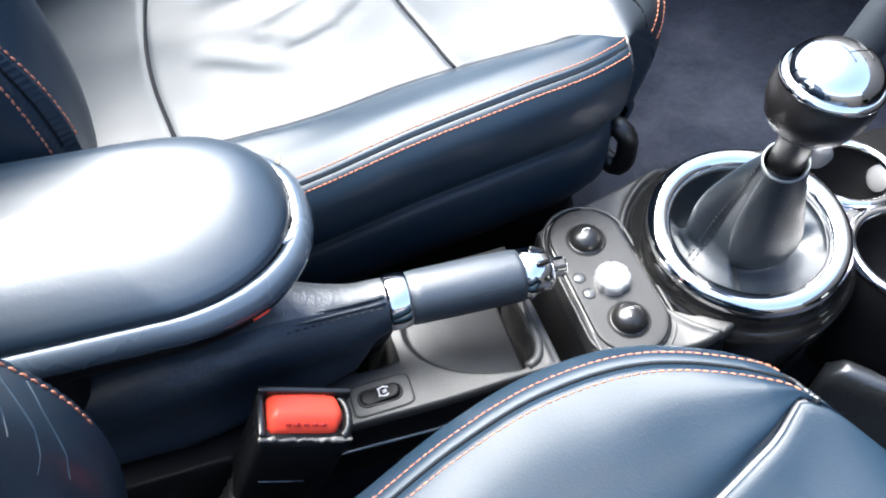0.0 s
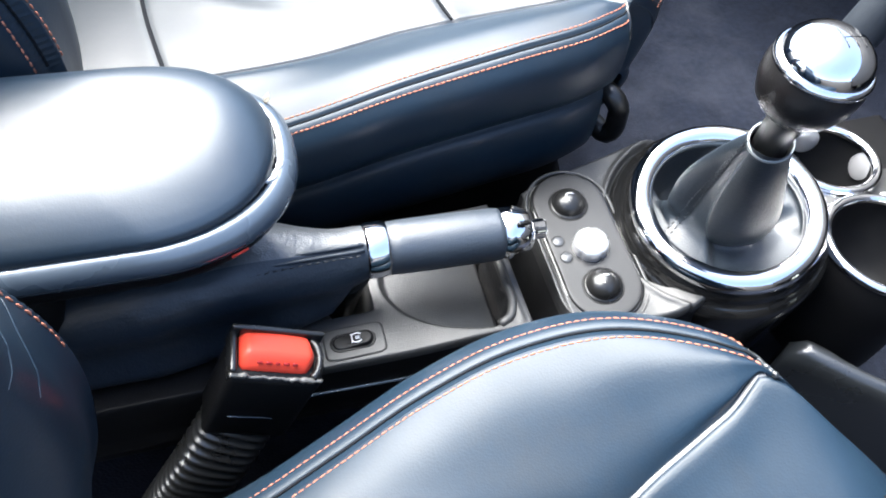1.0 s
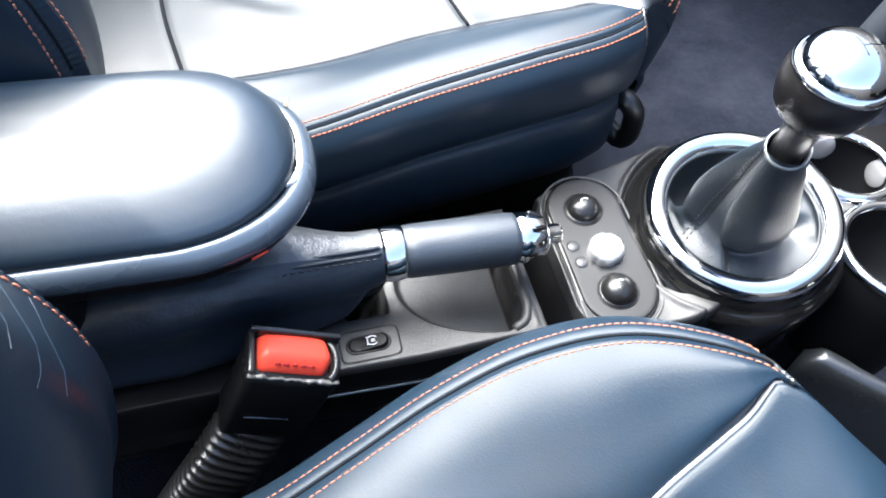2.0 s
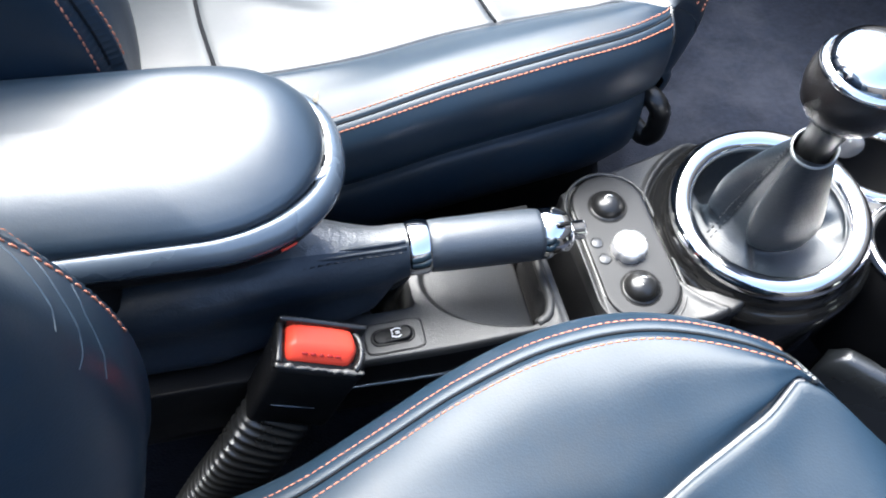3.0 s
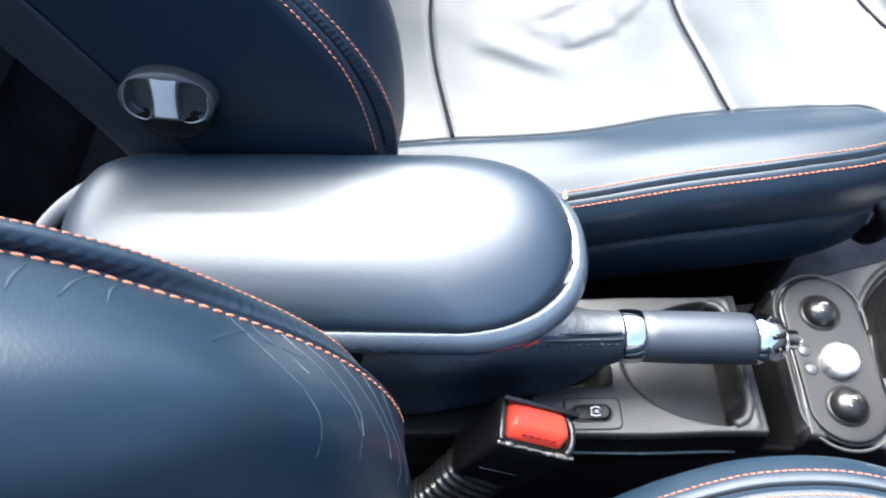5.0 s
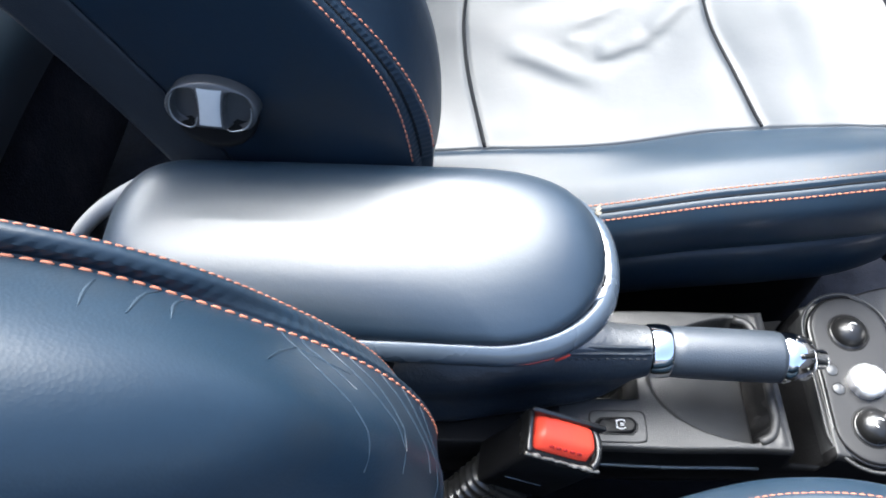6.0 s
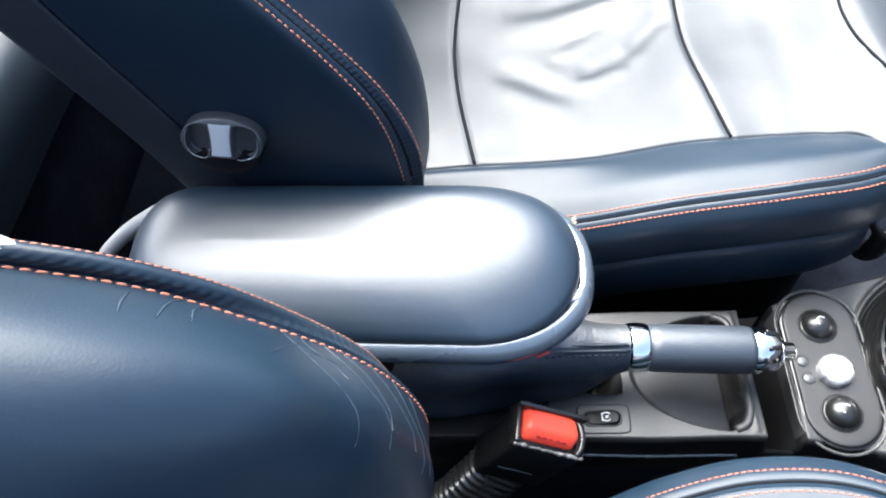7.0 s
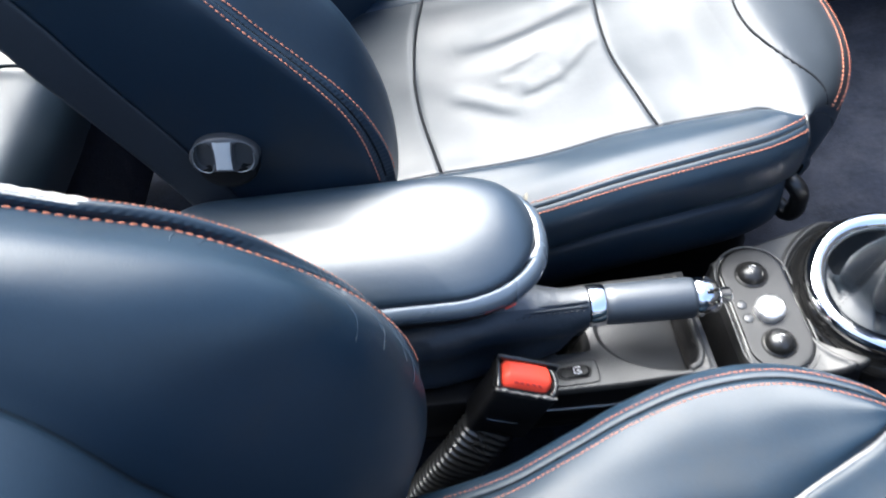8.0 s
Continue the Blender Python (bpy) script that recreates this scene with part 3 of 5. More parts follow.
def build_seat(far):
    word = "passenger" if far else "driver"
    seat = thing("car_seat", f"navy leather sports car seat with orange stitching, {word} side", "car seat", (0.0, 0.55 if far else -0.06, 0.02), group="front seats")
    build_cushion(seat, far)
    build_backrest(seat, far)
    y = 0.55 if far else -0.06
    part("seat_base", rounded(0.40, 0.34, 0.17, 0.03, pose(0.05, y, 0.105)), plastic_dark, seat, "dark seat frame and runners")
    return seat


far_seat = build_seat(True)
build_seat(False)


def recliner(seat, c, r):
    """A round adjuster cap with a broad grip bar between two scooped hollows."""
    m = axes(c, (0.05, -1, 0.34), (1, 0, -0.16)) @ Matrix.Diagonal((1.04, 0.68, 1.0, 1.0))

    def scoop(u, v):
        # rounded window beside the bar, cut off above by the rim
        a = (abs(u) - 0.575) / 0.30
        b = (v - 0.02) / (0.66 - 0.12 * a)
        d = (abs(a) ** 3.2 + abs(b) ** 2.6) ** (1 / 2.8)
        return step(-d, -1.04, -0.90)
    rows = []
    for p in np.linspace(0, 1, 40):
        row = []
        for k in range(88):
            t = 2 * math.pi * k / 88
            u, v = p * math.cos(t), p * math.sin(t)
            if v < -0.58:
                v = -0.58 + (v + 0.58) * 0.12
            h = 0.0026 * math.sqrt(max(0.0, 1 - 0.98 * p ** 6)) - 0.0012 * u * u
            depth = 0.0070
            row.append(m @ Vector((u * r, v * r, h - depth * scoop(u, v))))
        rows.append(row)
    rows.append([q + (m.to_3x3() @ Vector((0, 0, -0.013))) for q in rows[-1]])
    bm, _ = grid(rows, close_cols=True)
    bmesh.ops.remove_doubles(bm, verts=bm.verts, dist=2e-5)
    knob = part("recliner_wheel", bm, wheel_grey, seat, "grey backrest adjuster cap with two scoops")
    rows = []
    for v in np.linspace(-0.50, 0.80, 16):
        row = []
        for u in np.linspace(-1, 1, 9):
            uu = u * (0.25 + 0.08 * v * v)
            p = math.hypot(uu, v)
            row.append(m @ Vector((uu * r, v * r, 0.0026 * math.sqrt(max(0.0, 1 - 0.98 * p ** 6)) - 0.0012 * uu * uu + 0.0005 - 0.0008 * u ** 6)))
        rows.append(row)
    part("grip_bar", grid(rows)[0], bar_grey, knob, "pale silver grip bar")
    for side in (-1, 1):
        edge = []
        for t in np.linspace(-2.9 if side < 0 else -2.2, 0.9 if side < 0 else 0.35, 26):
            a, b = 0.97 * math.cos(t), 0.97 * math.sin(t)
            a = math.copysign(abs(a) ** 0.72, a)
            b = math.copysign(abs(b) ** 0.80, b)
            u = side * (0.57 + 0.31 * a)
            v = 0.02 + b * (0.66 - 0.12 * a)
            p = min(0.97, math.hypot(u, v))
            edge.append(m @ Vector((u * r, v * r, 0.0026 * math.sqrt(max(0.0, 1 - 0.98 * p ** 6)) - 0.0012 * u * u + 0.0001)))
        part("scoop_edge", tube(edge, [0.00042 * math.sin(math.pi * (k + 1) / 27) ** 0.5 for k in range(26)], 8), silver, knob, "thin silver edge along part of the scoop")
    shroud = lathe([(r * 0.92, -0.03), (r * 0.92, -0.004), (r * 0.86, 0.0), (r * 0.6, 0.0012), (0, 0.0015)], m @ pose(0.0005, -r * 0.72, -0.0060) @ Matrix.Diagonal((0.96, 1.05, 1.0, 1.0)), 40)
    part("hub_shroud", shroud, matt_black, seat, "black hub below the cap")


recliner(far_seat, (-0.1935, 0.310, 0.437), 0.0225)
part("adjuster_lever", tube(smooth_line([(0.246, 0.40, 0.262), (0.252, 0.378, 0.267), (0.257, 0.366, 0.268), (0.2615, 0.361, 0.262), (0.2640, 0.361, 0.249), (0.2640, 0.362, 0.236), (0.2610, 0.365, 0.2295), (0.2555, 0.374, 0.231), (0.248, 0.40, 0.238)], 34), 0.0080, 14), button_black, far_seat, "black looped height adjuster handle")


# ---- centre console ----
CY = 0.2555


def near_half(x):
    """Half width towards the driver: it follows the gear surround, then draws in before the cups."""
    return float(hermite([(-0.36, 0.052), (0.0, 0.053), (0.06, 0.0545), (0.15, 0.0548), (0.19, 0.060), (0.22, 0.0680), (0.24, 0.0690), (0.252, 0.0655), (0.262, 0.0605), (0.272, 0.0575), (0.285, 0.0560), (0.30, 0.055), (0.345, 0.050), (0.50, 0.046)])(x)[0])


def console_half(x):
    return float(hermite([(-0.36, 0.052), (0.0, 0.053), (0.06, 0.0545), (0.15, 0.0548), (0.19, 0.060), (0.235, 0.074), (0.30, 0.082), (0.36, 0.074), (0.50, 0.070)])(x)[0])


def console_height(x, y):
    z = 0.243 + 0.004 * step(x, 0.16, 0.185) + 0.006 * step(x, 0.22, 0.26)
    z += (y - CY) * 0.075 * step(x, 0.165, 0.18) * step(-x, -0.25, -0.21)
    # tray with a curved rear edge that deepens forwards
    e = math.hypot((x - 0.1335) / 0.0765, (y - CY) / 0.0462)
    if x < 0.1345:
        front = (max(0.0, x - 0.105) / 0.0300) ** 4 + ((y - CY) / 0.0462) ** 4
        inside = step(-e, -1.0, -0.965) * step(-front, -1.0, -0.88)
        z -= inside * (0.0035 + 0.017 * max(0.0, (x - 0.057) / 0.0765) ** 1.6)
    z += 0.0015 * math.exp(-((x - 0.1375) / 0.002) ** 2) * step(-abs(y - CY), -0.049, -0.044)
    # deep pocket behind the switch panel
    z -= 0.085 * step(x, 0.1435, 0.1465) * step(-x, -0.1685, -0.1655)
    curve = (max(0.0, x - 0.105) / 0.0295) ** 4 + ((y - CY) / 0.0445) ** 4
    z -= 0.026 * step(x, 0.1262, 0.1290) * step(-curve, -1.0, -0.86)
    # lever slot
    z -= 0.045 * step(x, 0.020, 0.028) * step(-x, -0.050, -0.043) * step(-abs(y - CY), -0.017, -0.0135)
    # shallow groove round the gear surround, and the well under the gaiter
    r = math.hypot(x - 0.294, y - 0.2525)
    z += 0.0022 * math.exp(-((r - 0.0795) / 0.0020) ** 2) * step(-x, -0.33, -0.31) * step(y, 0.188, 0.202)
    z -= 0.0040 * step(-r, -0.0785, -0.0765)
    z -= 0.03 * step(-r, -0.060, -0.055)
    # wells of the cup holders
    for cx, cy, cr in CUPS:
        q = math.hypot(x - cx, y - cy)
        z -= 0.075 * step(-q, -cr * 0.99, -cr * 0.95)
    z -= 0.004 * step(x, 0.345, 0.40)
    return z


CUPS = [(0.399, 0.283, 0.0340), (0.392, 0.203, 0.0425)]


def build_console():
    con = thing("centre_console", "black grained plastic centre console between the seats", "car console", (0.1, CY, 0.02))
    rows = []
    for x in np.concatenate([np.linspace(-0.34, 0.05, 90), np.linspace(0.0515, 0.24, 126), np.linspace(0.2415, 0.36, 90), np.linspace(0.362, 0.47, 50)]):
        h, far_h = near_half(x), console_half(x)
        row = []
        side = [(1.06, 0.03), (1.02, 0.12), (1.0, 0.190), (1.012, 0.197), (1.012, 0.2005), (0.975, 0.203), (0.955, 0.212), (0.945, 0.225)]
        zt = max(0.240, console_height(x, CY - h * 0.93))
        drop = max(0.0, x - 0.22) * 0.25
        for k, z in side:
            row.append(Vector((x, CY - h * k, min(z - drop, zt - 0.004) if z > 0.1 else z)))
        for k in (0.94, 0.93, 0.915):
            row.append(Vector((x, CY - h * k, console_height(x, CY - h * 0.9) - {0.94: 0.006, 0.93: 0.0022, 0.915: 0.0006}[k])))
        for v in np.linspace(-0.9, 0.9, 110):
            y = CY + (h if v < 0 else far_h) * v
            row.append(Vector((x, y, console_height(x, y))))
        for k in (0.915, 0.93, 0.94):
            row.append(Vector((x, CY + far_h * k, console_height(x, CY + far_h * 0.9) - {0.94: 0.006, 0.93: 0.0022, 0.915: 0.0006}[k])))
        for k, z in reversed(side):
            row.append(Vector((x, CY + far_h * k, min(z - drop, zt - 0.004) if z > 0.1 else z)))
        rows.append(row)
    bm, vs = grid([r[2:-2] for r in rows])
    bm.faces.new(vs[-1])
    # Index 1 lines the pocket; index 2 darkens rear deck and sides for shade.
    for f in bm.faces:
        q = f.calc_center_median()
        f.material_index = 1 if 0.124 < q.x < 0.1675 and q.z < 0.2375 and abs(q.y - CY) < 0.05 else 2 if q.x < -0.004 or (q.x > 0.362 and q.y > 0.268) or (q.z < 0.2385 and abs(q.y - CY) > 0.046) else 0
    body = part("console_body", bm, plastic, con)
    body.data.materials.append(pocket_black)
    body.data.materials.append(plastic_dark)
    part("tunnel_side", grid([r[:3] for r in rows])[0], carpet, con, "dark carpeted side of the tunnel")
    part("tunnel_side", grid([r[-3:] for r in rows])[0], carpet, con, "dark carpeted side of the tunnel")
    # rear box under the armrest
    part("rear_box", rounded(0.30, 0.080, 0.30, 0.02, pose(-0.285, CY + 0.003, 0.17)), plastic_dark, con)
    # raised lip at the front end of the tray
    lip = smooth_line([(0.1235, 0.3000, 0.2420), (0.1310, 0.2965, 0.2430), (0.1352, 0.2880, 0.2432), (0.1360, 0.2720, 0.2432), (0.1360, 0.2400, 0.2432), (0.1352, 0.2230, 0.2432), (0.1310, 0.2145, 0.2430), (0.1235, 0.2110, 0.2420)], 30)
    part("tray_lip", tube(lip, 0.0030, 12), plastic, con, "glossy rounded lip of the tray")
    edge = [Vector((x, CY - console_half(x) * 0.968, 0.2175 - 0.03 * (x + 0.03))) for x in np.linspace(-0.03, 0.13, 24)]
    part("edge_bead", tube(edge, 0.0011, 8), lip_grey, con, "pale bead along the console's lower edge")
    # the switch's plate, flush, with a fine joint round it
    plate = [(0.0345 + 0.0185 * math.copysign(abs(math.cos(a)) ** 0.30, math.cos(a)), 0.2195 + 0.0110 * math.copysign(abs(math.sin(a)) ** 0.30, math.sin(a))) for a in np.linspace(0, 2 * math.pi, 48, endpoint=False)]
    part("plate_joint", outline_slab(plate, 0.2420, 0.2434, 0.0004), matt_black, con)
    part("switch_plate", outline_slab([(0.0345 + (x - 0.0345) * 0.965, 0.2195 + (y - 0.2195) * 0.945) for x, y in plate], 0.2425, 0.2440, 0.0005), plastic, con)
    return con


console = build_console()


def build_rocker():
    sw = thing("rocker_switch", "small black rocker switch with a white symbol, set in the console", "switch", (0.0335, 0.2195, 0.244))

    def oval(half, r):
        return [(0.0335 + (half if math.cos(a) > 0 else -half) + r * math.cos(a), 0.2195 + r * math.sin(a)) for a in np.linspace(0, 2 * math.pi, 44, endpoint=False)]
    part("switch_bezel", outline_slab(oval(0.0078, 0.0060), 0.2425, 0.2446, 0.0005), matt_black, sw)
    body = outline_slab(oval(0.0072, 0.0050), 0.2430, 0.2470, 0.0020)
    for v in body.verts:
        if v.co.z > 0.245:
            v.co.z += 0.07 * (v.co.x - 0.0335) - 0.0016 * math.exp(-((v.co.x - 0.0275) / 0.004) ** 2)
    part("rocker", body, matt_black, sw, "glossy black rocker")
    # tyre outline: two bowed sides, a flat foot and two short bars
    bm = bmesh.new()
    cx, cy, z = 0.0362, 0.2195, 0.2475
    for side in (-1, 1):
        tube([(cx - 0.0030 + 0.0011 * k, cy + side * (0.0020 + 0.0011 * math.sin(math.pi * k / 5)), z) for k in range(6)], 0.00042, 6, bm)
        tube([(cx - 0.0010, cy + side * 0.0006, z), (cx + 0.0015, cy + side * 0.0006, z)], 0.00036, 6, bm)
        tube([(cx - 0.0030, cy + side * 0.0020, z), (cx - 0.0036, cy + side * 0.0027, z)], 0.00042, 6, bm)
    tube([(cx - 0.0031, cy - 0.0020, z), (cx - 0.0031, cy + 0.0020, z)], 0.00036, 6, bm)
    part("symbol", bm, white_print, sw, "white printed symbol")


build_rocker()


def build_panel():
    tilt = pose(0.196, 0.2545, 0.2465, 4.5, -3, 0)
    pan = thing("switch_panel", "oval black panel with three round switches on the console", "switch panel", (0.196, 0.256, 0.247))
    out = stadium(0, 0, 0.0262, 0.0590, 56)
    part("gasket", outline_slab(out, -0.004, 0.0012, 0.001, tilt), gloss_black, pan)
    part("panel_plate", outline_slab(stadium(0, 0, 0.0245, 0.0572, 56), 0.0, 0.0032, 0.0014, tilt), plastic_satin, pan)
    ring = stadium(0, 0, 0.0288, 0.0616, 64)
    part("panel_rim", tube([tilt @ Vector((x, y, -0.0010)) for x, y in ring + ring[:2]], 0.0013, 8, caps=False), plastic, pan, "raised moulded rim round the panel")
    for y in (-0.0340, 0.0310):
        m = tilt @ pose(-0.0012, y, 0.003)
        b = part("push_button", lathe([(0.0124, -0.001), (0.0124, 0.0010), (0.0116, 0.0013)] + [(0.0110 * math.cos(a), 0.0015 + 0.0085 * math.sin(a)) for a in np.linspace(0, math.pi / 2, 12)], m, 40), button_black, pan, "black domed toggle button")
        part("button_seat", lathe([(0.0124, 0.0004), (0.0132, 0.0007), (0.0136, 0.0002)], m, 40), matt_black, b)
        part("button_mark", tube([m @ Vector((0.003 * math.cos(a), 0.003 * math.sin(a), 0.0096)) for a in np.linspace(0.6, 4.2, 9)], 0.00045, 5), white_print, b)
    m = tilt @ pose(0.0012, -0.0045, 0.003)
    part("rotary_knob", lathe([(0.0118, -0.001), (0.0118, 0.0045), (0.0112, 0.0066), (0.0095, 0.0080), (0.006, 0.0087), (0, 0.0088)], m, 60,
                              wobble=lambda u: -0.07 * max(0.0, math.cos(5 * 2 * math.pi * u)) ** 6), bright_silver, pan, "bright silver rotary knob")
    for x, y in ((-0.0178, 0.0045), (-0.0165, -0.0085)):
        q = tilt @ pose(x, y, 0.0030)
        lamp = part("indicator", lathe([(0.0038, -0.001), (0.0038, 0.0004), (0.0034, 0.0007), (0, 0.0008)], q, 28), wheel_grey, pan, "flat grey indicator disc")
        part("indicator_ring", lathe([(0.0041 + 0.00035 * math.cos(a), 0.0001 + 0.00035 * math.sin(a)) for a in np.linspace(0, 2 * math.pi, 9)], q, 28), matt_black, lamp)
    return pan


build_panel()


def build_handbrake():
    hb = thing("handbrake", "leather handbrake lever with chrome collar and button", "handbrake", (0.05, CY, 0.243))
    a, b = Vector((0.0500, 0.2545, 0.2830)), Vector((0.1325, 0.2540, 0.2765))
    ax = (b - a).normalized()
    m = axes(a, ax, (0, 0, 1))
    L = (b - a).length
    part("grip", lathe([(0.0140, 0.012), (0.0158, 0.0135), (0.0162, 0.02), (0.0164, L * 0.5), (0.0163, L - 0.004), (0.0159, L - 0.0008), (0.0140, L)], m, 48), grip_leather, hb, "dark grained leather grip")
    part("collar", lathe([(0.0135, -0.002), (0.0158, -0.0012), (0.0165, 0.0002), (0.0168, 0.0030), (0.0169, 0.0060), (0.0167, 0.0105), (0.0159, 0.0125), (0.0140, 0.013)], m, 48), chrome, hb, "chrome collar")
    part("end_cap", lathe([(0.0140, L - 0.001), (0.0150, L - 0.0005), (0.0150, L + 0.0008), (0.0159, L + 0.0014), (0.0160, L + 0.0060), (0.0156, L + 0.0105), (0.0145, L + 0.0150), (0.0126, L + 0.0182), (0.0100, L + 0.0198), (0.0080, L + 0.0200)], m, 40), chrome, hb, "chrome end cap")
    part("button", lathe([(0.0080, L + 0.018), (0.0062, L + 0.0205), (0.0062, L + 0.0285), (0.0055, L + 0.0298), (0, L + 0.0302)], m, 24, wobble=lambda u: 0.05 * math.cos(24 * math.pi * u)), chrome, hb, "chrome release button")
    cheek = bmesh.new()
    for side in (-1, 1):
        rounded(0.0046, 0.0030, 0.0100, 0.0010, m @ pose(0.0134, 0.0054 * side, L + 0.0112, 14 * side, -16, 0), bm=cheek)
    part("cap_slots", cheek, gloss_black, hb, "dark slots in the end cap")
    part("lever_shaft", tube([(0.030, 0.2545, 0.225), (0.040, 0.2545, 0.255), (0.052, 0.2545, 0.278)], 0.0085, 16), gloss_black, hb, "dark lever shaft below the collar")
    # leather gaiter, flaring down and back
    rows = []
    for k in np.linspace(0, 1, 44):
        x = 0.051 - 0.289 * k
        half_w = 0.0152 + 0.0213 * min(1.0, k * 2.4) ** 0.8
        top = 0.2830 + 0.0152 + 0.0135 * step(k, 0.02, 0.30)
        bot = 0.2830 - 0.0155 - 0.027 * step(k, 0.0, 0.076)
        cz, hz = (top + bot) / 2, (top - bot) / 2
        row = []
        for j in range(36):
            t = 2 * math.pi * j / 36
            cx, sx = math.cos(t), math.sin(t)
            pw = 1.0 - 0.25 * min(1, 3.4 * k)
            y = 0.2545 + half_w * (1 + 0.30 * step(k, 0.03, 0.25) * max(0.0, cx)) * math.copysign(abs(cx) ** pw, cx) * (1 + 0.35 * step(k, 0.0, 0.147) * max(0, -sx))
            z = cz + hz * math.copysign(abs(sx) ** pw, sx) + 0.0015 * math.sin(k * 19 + 3 * cx) * k
            pinch = math.exp(-((sx + 0.15) / 0.30) ** 2) * step(k, 0.02, 0.12)
            y -= 0.0065 * pinch * math.copysign(1, cx) * min(1.0, abs(cx) * 2)
            row.append(Vector((x - (0.004 * (1 - sx) * (1 - k) if k > 0.02 else 0), y, z)))
        rows.append(row)
    part("gaiter_top", grid([r[-8:] + r[:12] for r in rows])[0], leather_worn_lit, hb, "worn leather top of the gaiter, grey raised for reflected sky")
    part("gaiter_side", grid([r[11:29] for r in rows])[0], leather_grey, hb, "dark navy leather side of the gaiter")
    for dy, thick in ((-0.0022, 0.0011), (0.0022, 0.0013)):
        line = smooth_line([(0.048, 0.2470 + dy, 0.2968), (0.02, 0.2452 + dy, 0.3002), (-0.02, 0.2425 + dy * 1.2, 0.3045), (-0.06, 0.240 + dy * 1.4, 0.3062)], 30)
        part("gaiter_welt", tube(line, thick, 8), leather_grey, hb, "raised leather welt")
    for dy in (-0.0052, 0.0054):
        line = smooth_line([(0.047, 0.2470 + dy, 0.2962), (0.02, 0.2452 + dy, 0.2997), (-0.02, 0.2425 + dy * 1.2, 0.3036), (-0.06, 0.240 + dy * 1.4, 0.3052)], 30)
        part("gaiter_seam", stitches(line, [Vector((0, -0.3, 0.95))] * 30, 0.0030, 0.0016, 0.0005), dark_thread, hb)
    return hb


build_handbrake()


def lobe(t, at, width):
    d = math.atan2(math.sin(t - at), math.cos(t - at))
    return math.exp(-(d / width) ** 2)


